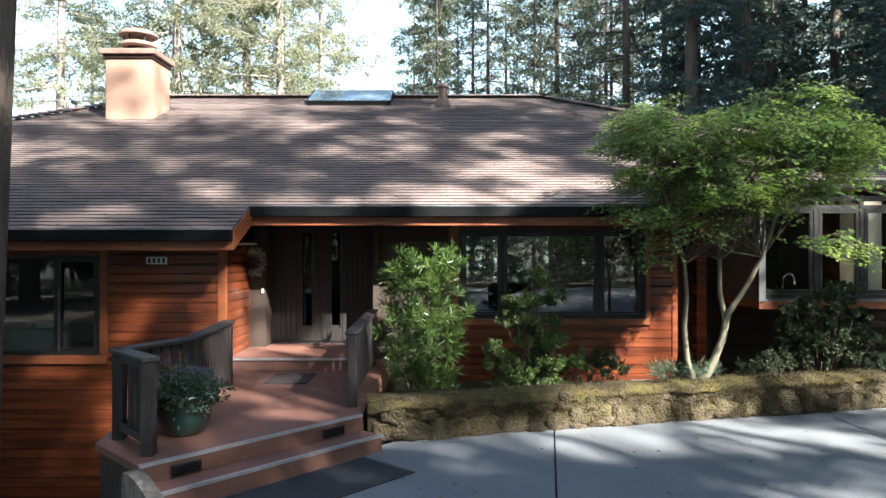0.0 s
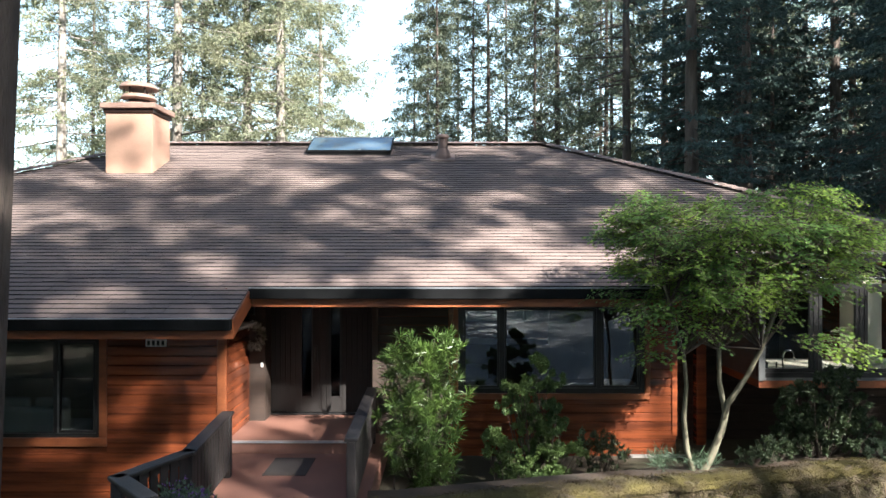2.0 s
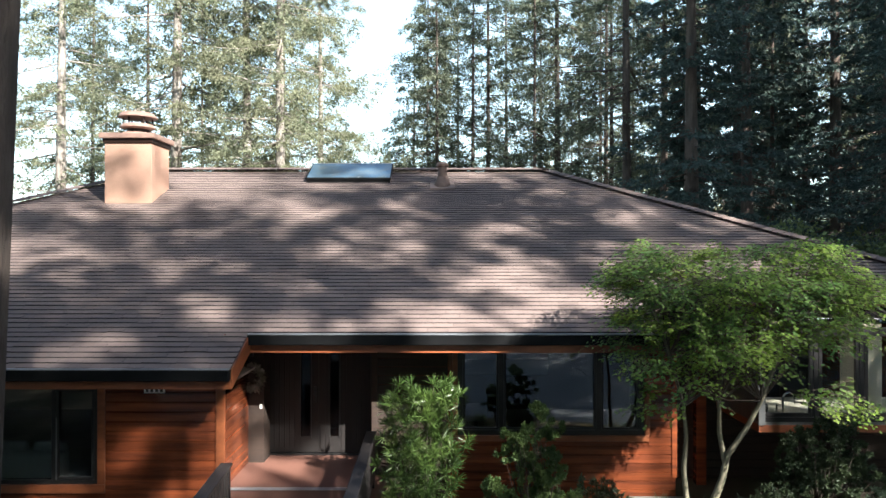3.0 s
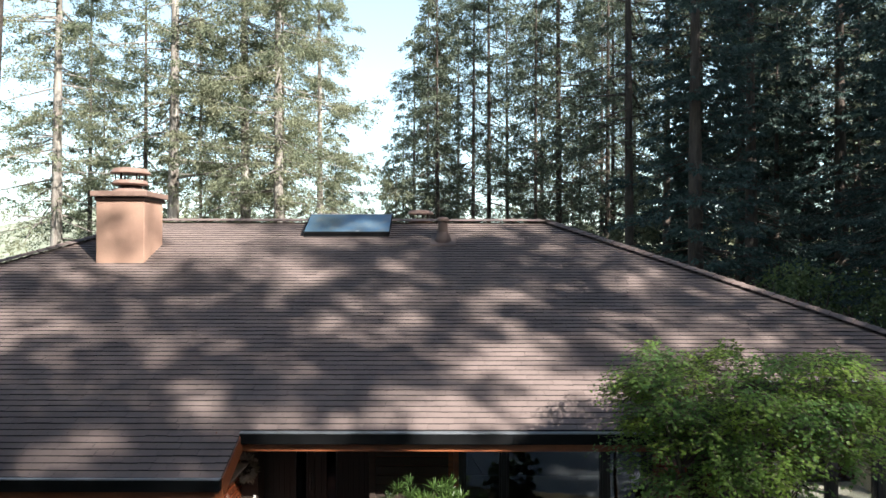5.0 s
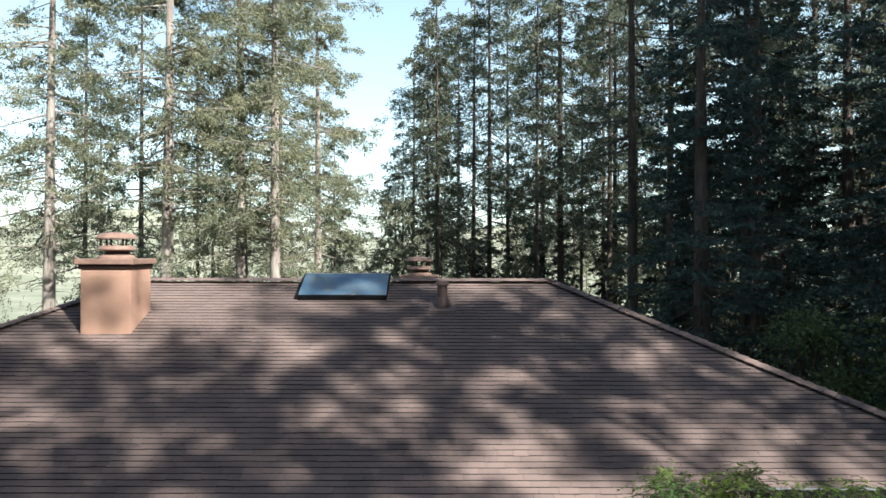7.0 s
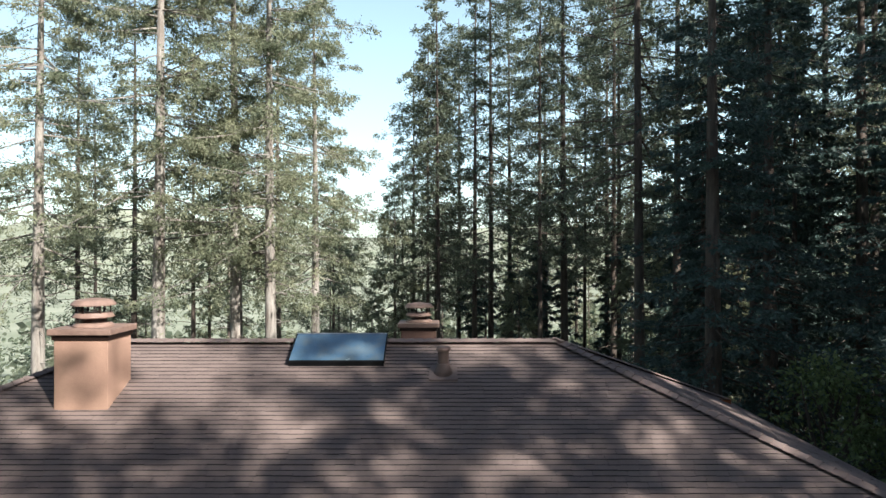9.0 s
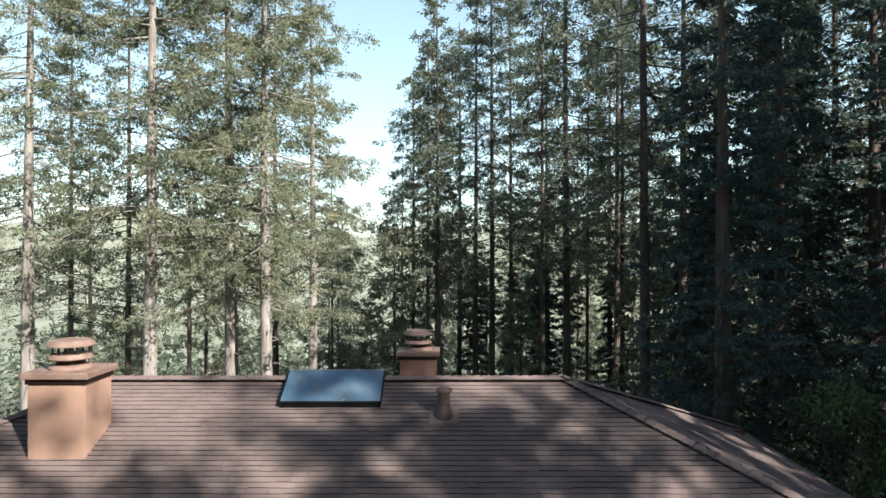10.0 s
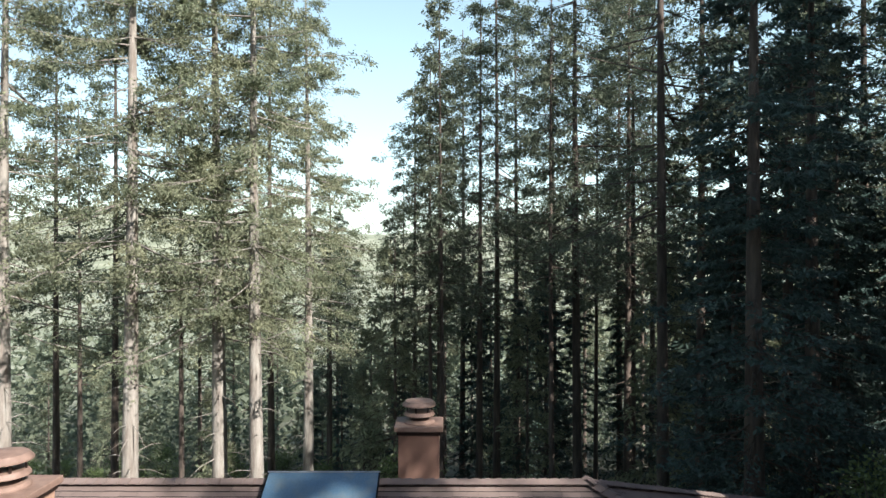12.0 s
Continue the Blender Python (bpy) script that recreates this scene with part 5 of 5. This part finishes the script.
for row, (z, h) in enumerate(((0.1, 0.25), (0.31, 0.22))):
    s = 0.05 + 0.1 * row
    while s < TOTAL - 0.3:
        wd = mason.uniform(0.2, 0.44)
        p, d = along(s + wd / 2)
        nrm = Vector((-d.y, d.x, 0))
        st = part("stone", mason.choice(SHAPES), STONE, sw)
        hh = h * mason.uniform(0.8, 1.2)
        dp = 0.3
        m = (Matrix.Translation(p + nrm * (0.14 + 0.03 * row + mason.uniform(-0.02, 0.03)) + Vector((0, 0, z + mason.uniform(-0.02, 0.02))))
             @ Matrix.Rotation(math.atan2(d.y, d.x) + mason.uniform(-0.15, 0.15), 4, "Z") @ Matrix.Rotation(mason.uniform(-0.3, 0.3), 4, "Y") @ Matrix.Diagonal((wd * 1.12, dp, hh * 1.1, 1)))
        st.matrix_basis = m
        s += wd * 0.97
# moss cushion along the top
top_v, top_f = [], []
for k in range(181):
    p, d = along(TOTAL * k / 180)
    nrm = Vector((-d.y, d.x, 0))
    for i, (off, z) in enumerate(((0.0, 0.38), (0.03, 0.43), (0.1, 0.465), (0.22, 0.48), (0.34, 0.47), (0.46, 0.44), (0.58, 0.36))):
        q = p + nrm * (off + 0.05 * noise.noise((p.x * 3, i, 1.5))) 
        zz = z + 0.05 * noise.noise((q.x * 2.2, q.y * 2.2, 0)) + 0.03 * noise.noise((q.x * 9, q.y * 9, 4)) - (0.07 * max(0, noise.noise((p.x * 1.7, 3, 9))) if i < 2 else 0)
        top_v.append((q.x, q.y, zz))
    if k:
        top_f += [(7 * k - 7 + i, 7 * k + i, 7 * k + i + 1, 7 * k - 6 + i) for i in range(6)]
part("moss_top", mesh_of("moss", top_v, top_f, True), MOSS, sw, "thick olive moss cushion")
rng = np.random.default_rng(12)
tv = np.array(top_v)
pick = tv[rng.integers(0, len(tv), 26000)] + rng.normal(size=(26000, 3)) * (0.04, 0.04, 0.006)
MOSSTUFT = material("moss_tuft", (0.1, 0.085, 0.022), (0.06, 0.042, 0.02), 1.0, 3, 40, 0, island_tint=0.5, translucent=0.2)
tagged(part("moss_tuft", blade_mesh(pick, rng.normal(size=pick.shape) * 0.6 + (0, -0.2, 1), 0.014 + 0.014 * rng.random(26000), np.full(26000, 0.008), rng), MOSSTUFT, sw), kind="stuff")


# moss creeping over the stone faces in patches
face = []
while len(face) < 26000:
    u, z = rng.random() * TOTAL, rng.random() * 0.42
    if noise.noise((u * 2.6, z * 5, 7.7)) + 0.5 * z > 0.02:
        p, d = along(u)
        face.append((p.x - d.y * (0.0 + rng.normal() * 0.012) + rng.normal() * 0.004, p.y + d.x * (rng.normal() * 0.012), z))
face = np.array(face)
tagged(part("moss_tuft", blade_mesh(face, rng.normal(size=face.shape) * 0.7 + (0.2, -0.7, 0.2), 0.012 + 0.012 * rng.random(len(face)), np.full(len(face), 0.009), rng), MOSSTUFT, sw), kind="stuff")


# ---- garden plants ----
def rosette_shrub(name, at, label, spots, n, length, width, mat, seed, upward=0.5, spread=0.6):
    """A shrub of leaf whorls: each spot gives a place, and whorls of narrow leaves stand round it."""
    rng = np.random.default_rng(seed)
    t = thing(name, at, label, "shrub")
    stems, base, way = [], [], []
    for i, p in enumerate(spots):
        p = np.array(p)
        foot = np.array(at) + (p - np.array(at)) * np.array((0.25, 0.25, 0.0))
        if i % 4 == 0:
            stems.append(([foot, foot * 0.4 + p * 0.6 - (0, 0, 0.1), p], [0.01, 0.007, 0.003]))
        o = p - np.array((at[0], at[1], p[2] - 0.25))
        axis = o / (np.linalg.norm(o) + 1e-6) + (0, 0, upward)
        base.append(np.repeat(p[None], n, 0) + rng.normal(size=(n, 3)) * 0.012 + axis * rng.random((n, 1)) * length * spread)
        way.append(axis * 0.5 + rng.normal(size=(n, 3)) * 0.7)
    base, way = np.concatenate(base), np.concatenate(way)
    tagged(part("branchwork", tubes(stems, 4), DARKSTEM, t), kind="stuff")
    part("foliage", blade_mesh(base, way, length * (0.6 + 0.6 * rng.random(len(base))), np.full(len(base), width), rng), mat, t)
    return t


def cloud(n, boxes, seed):
    """Random places in ellipsoids given as centre and radii, nearer the skin than the middle."""
    rng = np.random.default_rng(seed)
    vol = np.array([b[3] * b[4] * b[5] for b in boxes]) ** 0.7
    which = rng.choice(len(boxes), n, p=vol / vol.sum())
    d = rng.normal(size=(n, 3))
    d /= np.linalg.norm(d, axis=1)[:, None]
    b = np.array(boxes)[which]
    return b[:, :3] + d * (rng.random(n) ** 0.4)[:, None] * b[:, 3:]


DARKSTEM = material("dark_shrub_stem", (0.05, 0.038, 0.028), None, 0.9, 6, 40, 0.3)
STRAP = material("strap_leaf", (0.085, 0.14, 0.032), (0.045, 0.085, 0.022), 0.33, 2, 10, 0, island_tint=0.5, translucent=0.25)
CYPRESS = material("cypress_spray", (0.1, 0.155, 0.038), (0.05, 0.09, 0.026), 0.6, 2, 10, 0, island_tint=0.5, translucent=0.25)
DUSK = material("dark_shrub_leaf", (0.05, 0.075, 0.03), (0.03, 0.05, 0.022), 0.6, 2, 10, 0, island_tint=0.5, translucent=0.2)
SILVER = material("silver_leaf", (0.2, 0.26, 0.17), (0.14, 0.19, 0.12), 0.7, 2, 10, 0, island_tint=0.4, translucent=0.2)

rosette_shrub("strap_leaved_shrub", (-0.33, 10.6, -0.12), "tall glossy green shrub with whorls of narrow strap leaves",
              cloud(270, [(-0.38, 10.55, 1.8, 0.56, 0.38, 0.4), (-0.28, 10.55, 1.35, 0.66, 0.42, 0.42), (-0.34, 10.5, 0.9, 0.62, 0.42, 0.42), (-0.28, 10.45, 0.5, 0.54, 0.4, 0.34), (-0.2, 10.4, 0.2, 0.46, 0.36, 0.26), (-0.05, 10.5, 2.0, 0.3, 0.25, 0.22)], 2),
              34, 0.19, 0.017, STRAP, 5, spread=0.15)
rosette_shrub("cypress_shrub", (1.42, 10.4, -0.08), "irregular tiered dwarf cypress with yellow-green tips",
              cloud(300, [(1.2, 10.3, 1.45, 0.32, 0.3, 0.14), (1.6, 10.4, 1.5, 0.25, 0.25, 0.15), (1.42, 10.4, 1.72, 0.15, 0.15, 0.13), (1.4, 10.35, 1.86, 0.08, 0.08, 0.08), (1.3, 10.3, 1.15, 0.5, 0.38, 0.15), (1.45, 10.35, 0.85, 0.42, 0.38, 0.16),
                          (1.75, 10.3, 0.52, 0.42, 0.32, 0.12), (1.35, 10.3, 0.5, 0.36, 0.3, 0.14), (1.5, 10.3, 0.2, 0.35, 0.3, 0.14)], 4), 120, 0.06, 0.022, CYPRESS, 6, 0.3)
rosette_shrub("dwarf_cypress_shrub", (0.9, 10.1, -0.05), "low bright green dwarf cypress by the stone wall",
              cloud(100, [(0.85, 10.1, 0.55, 0.26, 0.22, 0.16), (0.75, 10.1, 0.74, 0.15, 0.14, 0.1), (1.0, 10.1, 0.3, 0.28, 0.22, 0.16)], 6), 90, 0.055, 0.02, CYPRESS, 7, 0.3)
rosette_shrub("dark_leaved_shrub", (2.35, 10.7, -0.1), "small dark reddish-green shrub under the window",
              cloud(80, [(2.3, 10.6, 0.5, 0.35, 0.25, 0.2), (2.55, 10.5, 0.4, 0.28, 0.2, 0.14), (2.35, 10.6, 0.15, 0.3, 0.25, 0.16)], 8), 26, 0.07, 0.025, DUSK, 8)
rosette_shrub("round_shrub", (5.75, 10.6, 0.3), "large dark green rounded shrub below the bay",
              cloud(330, [(5.75, 10.5, 1.05, 0.65, 0.55, 0.5), (6.1, 10.5, 0.75, 0.55, 0.5, 0.35), (5.4, 10.4, 0.7, 0.45, 0.4, 0.3), (6.0, 10.5, 1.5, 0.35, 0.3, 0.25), (5.3, 10.5, 0.95, 0.3, 0.3, 0.25)], 10), 75, 0.065, 0.025, DUSK, 9, 0.35)
rosette_shrub("silver_shrub", (6.5, 10.1, 0.36), "low silvery grey-green cushion shrub by the wall",
              cloud(90, [(6.45, 10.1, 0.5, 0.4, 0.3, 0.2), (6.9, 10.2, 0.5, 0.35, 0.3, 0.2)], 12), 50, 0.05, 0.014, SILVER, 10, 0.6)
rosette_shrub("low_dark_shrub", (4.55, 10.0, 0.36), "low dusky shrub on the soil beneath the maple",
              cloud(80, [(4.5, 10.0, 0.48, 0.35, 0.25, 0.14), (4.9, 10.2, 0.55, 0.3, 0.25, 0.2)], 14), 30, 0.06, 0.018, DUSK, 11)
rosette_shrub("grass_tuft", (3.62, 9.75, 0.36), "pale green grassy tuft at the foot of the maple",
              cloud(34, [(3.62, 9.75, 0.4, 0.3, 0.2, 0.05), (3.2, 9.9, 0.4, 0.3, 0.15, 0.05)], 16), 16, 0.16, 0.01, HERB, 12, 1.0)
rosette_shrub("strap_leaved_seedling", (-0.66, 9.6, 0.1), "small bright strap-leaved seedling beside the deck",
              cloud(6, [(-0.66, 9.6, 0.4, 0.08, 0.08, 0.06)], 18), 22, 0.14, 0.02, STRAP, 13)


def palmate_leaves(spot, fwd, up, size):
    """Five-lobed leaves: a fan of narrow lobes from each leaf's foot, lying across its own up."""
    fwd = fwd / np.linalg.norm(fwd, axis=1)[:, None]
    side = np.cross(up, fwd)
    side /= np.linalg.norm(side, axis=1)[:, None] + 1e-9
    quads = []
    for turn, long in ((-1.25, 0.62), (-0.6, 0.9), (0.0, 1.0), (0.6, 0.9), (1.25, 0.62)):
        d = fwd * math.cos(turn) + side * math.sin(turn)
        w = side * math.cos(turn) - fwd * math.sin(turn)
        L = (size * long)[:, None]
        quads.append(np.stack([spot, spot + d * L * 0.5 - w * L * 0.19, spot + d * L, spot + d * L * 0.5 + w * L * 0.19], 1))
    verts = np.stack(quads, 1).reshape(-1, 3)
    n = len(verts) // 4
    me = bpy.data.meshes.new("leaves")
    me.vertices.add(len(verts))
    me.vertices.foreach_set("co", verts.ravel())
    me.loops.add(4 * n)
    me.loops.foreach_set("vertex_index", np.arange(4 * n, dtype=np.int32))
    me.polygons.add(n)
    me.polygons.foreach_set("loop_start", np.arange(0, 4 * n, 4, dtype=np.int32))
    me.update(calc_edges=True)
    return me


def maple(at):
    """A Japanese maple: three stems, spreading limbs, and flat layered sprays of small leaves."""
    rng = np.random.default_rng(31)
    t = thing("japanese_maple_tree", at, "spreading Japanese maple with pale stems and layered bright green leaves", "tree")
    at = np.array(at)
    stems = [([(0, 0, -0.1), (0.18, 0, 0.25), (0.32, 0.0, 0.6), (0.38, -0.03, 0.95), (0.62, -0.1, 1.35), (0.78, -0.2, 1.75), (1.0, -0.3, 2.5), (1.1, -0.3, 3.2)], 0.062),
             ([(-0.05, 0, -0.1), (-0.18, 0, 0.3), (-0.22, 0, 0.75), (-0.2, -0.05, 1.2), (-0.25, -0.1, 1.65), (-0.5, -0.25, 2.4), (-0.75, -0.4, 3.0)], 0.045),
             ([(0.36, 0.0, 0.85), (0.3, 0.05, 1.25), (0.28, 0.0, 1.7), (0.25, -0.2, 2.4), (0.2, -0.4, 3.1)], 0.04)]
    for pts, r in stems:
        n = len(pts)
        v, f = tube_arrays([at + np.array(p) for p in pts], [r * (1 - 0.75 * k / (n - 1)) for k in range(n)], 10)
        part("stem", mesh_of("stem", v, f, True), MAPLEBARK, t)
    base, way, limbs, puffs = [], [], [], []
    cx, cy = at[0] + 0.52, at[1] - 0.1
    for i in range(290):
        a, r = rng.random() * 6.2832, rng.random() ** 0.5
        x, y = cx + 1.62 * r * math.cos(a), cy + 1.15 * r * math.sin(a)
        top = 4.12 - 0.2 * r ** 4 + 0.1 * math.sin(3 * x) + 0.1 * math.sin(5 * y + 1)
        low = 2.42 + 0.75 * max(0.0, x - 4.4) + 0.16 * math.sin(3.3 * x + 1)
        u = round(rng.random() ** 0.7 * 4) / 4 + rng.normal() * 0.05
        z = low + (top - low) * u
        puffs.append((x, y, z))
        if i % 2 == 0:
            s = stems[i // 2 % 3][0]
            k = rng.integers(len(s) - 3, len(s))
            p0 = at + np.array(s[k])
            if p0[2] > z + 0.1:
                p0 = at + np.array(s[-3])
            p1 = np.array((x, y, z))
            limbs.append(([p0, p0 * 0.5 + p1 * 0.5 + (0, 0, rng.uniform(-0.12, 0.1)), p1], [0.012, 0.008, 0.003]))
    puffs += [(4.9, 9.0, 2.25), (5.15, 8.95, 2.2), (4.65, 9.0, 2.3), (5.0, 9.1, 2.35)]
    spot, fwd, up = [], [], []
    for p in puffs:
        p = np.array(p)
        away = math.atan2(p[1] - cy, p[0] - cx)
        for k in range(10):
            a = away + rng.normal() * 1.1
            d = np.array([math.cos(a), math.sin(a), rng.normal() * 0.14 + 0.06])
            L = rng.uniform(0.28, 0.58)
            start = p + rng.normal(size=3) * (0.09, 0.09, 0.05)
            twig = lambda f: start + d * L * f - np.array((0, 0, 0.3 * L * f * f))
            limbs.append(([start, twig(0.5), twig(1)], [0.004, 0.003, 0.0015]))
            side = np.array([-d[1], d[0], 0])
            for f in np.linspace(0.12, 1.0, 13):
                hand = (1 if rng.random() < 0.5 else -1) * (0.9 if f < 0.95 else 0.15)
                spot.append(twig(f) + side * hand * 0.03 + rng.normal(size=3) * 0.014)
                fwd.append(d * 0.7 + side * hand + np.array([0, 0, -0.35 - 0.3 * f]) + rng.normal(size=3) * 0.22)
                up.append(np.array([0, 0, 1.0]) + d * 0.35 + rng.normal(size=3) * 0.3)
    tagged(part("branchwork", tubes(limbs, 4), BARK, t), kind="stuff")
    part("crown", palmate_leaves(np.array(spot), np.array(fwd), np.array(up), 0.035 + 0.016 * rng.random(len(spot))), MAPLELEAF, t)
    return t


maple((3.62, 9.8, 0.36))

# dry leaves fallen on deck and drive
rng = np.random.default_rng(61)
fallen = []
while len(fallen) < 240:
    x, y = rng.uniform(-3.2, 7), rng.uniform(3.5, 11.5)
    if y < 8.0 + 0.26 * (x + 0.6) and x > -0.2 - (7.8 - y) * 0.9 + 0.5:
        fallen.append((x, y, 0.004))
    elif -2.6 < x < -1.2 and 8.2 < y < 10.5 and rng.random() < 0.5:
        fallen.append((x, y, 0.345))
fallen = np.array(fallen)
flat = rng.normal(size=fallen.shape) * (1, 1, 0.12)
DRYLEAF = material("dry_leaf", (0.3, 0.2, 0.1), (0.16, 0.1, 0.05), 0.8, 5, 30, 0, island_tint=0.6)
tagged(part("fallen_leaves", blade_mesh(fallen, flat, 0.03 + 0.03 * rng.random(len(fallen)), np.full(len(fallen), 0.016), rng), DRYLEAF, None),
       "scattered small dry leaves on deck and driveway", "leaves", "", "stuff")

# the big trunk beside the drive
near = thing("fir_tree", (-5.93, 8.35, -2.3), "thick furrowed fir trunk close beside the deck", "tree", "forest trees")
shape = conifer_parts(41, 34, 0.5, 3.6, 34, 9, 12, 0.27, 0.44, ragged=0.7)
for nm, me, mt in zip(("trunk", "branchwork", "crown"), shape, (BARK, BARK, NEEDLES)):
    tagged(local_part(nm, me, mt, near), kind="" if nm == "trunk" else "stuff")
near.rotation_euler = (0, radians(3.0), 0)


# ---- shingles ----
def wedge_arrays(x0, x1, y0, y1, place, thick):
    """One shingle on a slope: place(x, y, lift) gives the point."""
    return [place(x0, y0, 0.0), place(x1, y0, 0.0), place(x0, y0, thick), place(x1, y0, thick), place(x0, y1, 0.004), place(x1, y1, 0.004)]


WF = [(0, 1, 3, 2), (2, 3, 5, 4), (0, 2, 4), (1, 5, 3)]


def with_dark_butts(me):
    """The cut lower edges of the shingles show dark asphalt."""
    me.materials.append(SHINGLE)
    me.materials.append(BUTT)
    for f in me.polygons:
        if f.index % 4 != 1:
            f.material_index = 1
    return me


COURSE = 0.138
tiler = random.Random(8)
verts, faces = [], []
near_spots = []
fz = lambda x, y, up: (x, y, roof_z(y) - 0.03 + up)
k = 0
y = EAVE_L - 0.03
while y < RIDGE_Y - 0.05:
    yb = min(y + COURSE + 0.03, RIDGE_Y)
    ym = y + 0.07
    left = RIDGE_L - (RIDGE_Y - ym)
    right = STEP_L if ym < EAVE_M else STEP_R if ym < EAVE_R else min(EAST, RIDGE_R + RIDGE_Y - ym)
    x = left + tiler.uniform(0, 0.2)
    while x < right - 0.02:
        w = 0.32 if EAVE_M <= ym < EAVE_M + 1.75 and -3 <= x < 4.4 else tiler.uniform(0.2, 0.42)
        x1 = min(x + w, right)
        if EAVE_M <= ym < EAVE_M + 1.75 and -3 <= x < 4.4 and len(near_spots) < 290:
            near_spots.append((x, y))
        else:
            n = len(verts)
            verts += wedge_arrays(x, x1 - 0.003, y + tiler.uniform(-0.006, 0.006), yb, fz, tiler.uniform(0.018, 0.025))
            faces += [[i + n for i in f] for f in WF]
        x = x1
    y += COURSE
tagged(part("shingle_field", with_dark_butts(mesh_of("shingles", verts, faces)), SHINGLE, roof), kind="stuff")
verts, faces = [], []
exz = lambda a, b, up: (b, a, RIDGE_Z - PITCH * (b - RIDGE_R) - 0.03 + up)
x = EAST + 0.02
while x > RIDGE_R + 0.2:
    span = x - RIDGE_R
    a = RIDGE_Y - span + 0.1
    while a < RIDGE_Y + span - 0.1:
        w = tiler.uniform(0.2, 0.42)
        n = len(verts)
        verts += wedge_arrays(a, a + w - 0.003, x, x - COURSE - 0.03, exz, tiler.uniform(0.018, 0.025))
        faces += [[i + n for i in f] for f in WF]
        a += w
    x -= COURSE
tagged(part("shingle_field", with_dark_butts(mesh_of("shingles", verts, faces)), SHINGLE, roof), kind="stuff")
one = with_dark_butts(mesh_of("shingle", wedge_arrays(0, 0.317, 0, COURSE + 0.03, lambda x, y, up: (x, y, PITCH * y + up), 0.021), WF))
for x, y in near_spots:
    ob = part("shingle", one, SHINGLE, roof)
    ob.location = (x, y + tiler.uniform(-0.006, 0.006), roof_z(y) - 0.03)

# bent cap shingles along ridge and hips
cap = mesh_of("cap", [(0, 0, 0.055), (0, -0.17, -0.005), (0, 0.17, -0.005), (0, 0, 0.03), (0, -0.17, -0.03), (0, 0.17, -0.03), (0.3, 0, 0.03), (0.3, -0.17, -0.03), (0.3, 0.17, -0.03)],
              [(0, 1, 7, 6), (0, 6, 8, 2), (0, 3, 4, 1), (0, 2, 5, 3)])
def cap_line(a, b, sag):
    a, b = Vector(a), Vector(b)
    L = (b - a).length
    d = (b - a) / L
    turn = d.to_track_quat("X", "Z").to_matrix().to_4x4()
    s = 0.0
    while s < L - 0.1:
        ob = part("cap_shingle", cap, SHINGLE, roof)
        ob.matrix_basis = Matrix.Translation(a + d * s + Vector((0, 0, sag))) @ turn
        s += 0.22
cap_line((RIDGE_R, RIDGE_Y, RIDGE_Z), (RIDGE_L, RIDGE_Y, RIDGE_Z), 0.03)
cap_line((EAST, RIDGE_Y - (EAST - RIDGE_R), RIDGE_Z - PITCH * (EAST - RIDGE_R)), (RIDGE_R, RIDGE_Y, RIDGE_Z), 0.02)
cap_line((EAST, RIDGE_Y + (EAST - RIDGE_R), RIDGE_Z - PITCH * (EAST - RIDGE_R)), (RIDGE_R, RIDGE_Y, RIDGE_Z), 0.02)
cap_line((RIDGE_L - 9, RIDGE_Y - 9, RIDGE_Z - PITCH * 9), (RIDGE_L, RIDGE_Y, RIDGE_Z), 0.02)
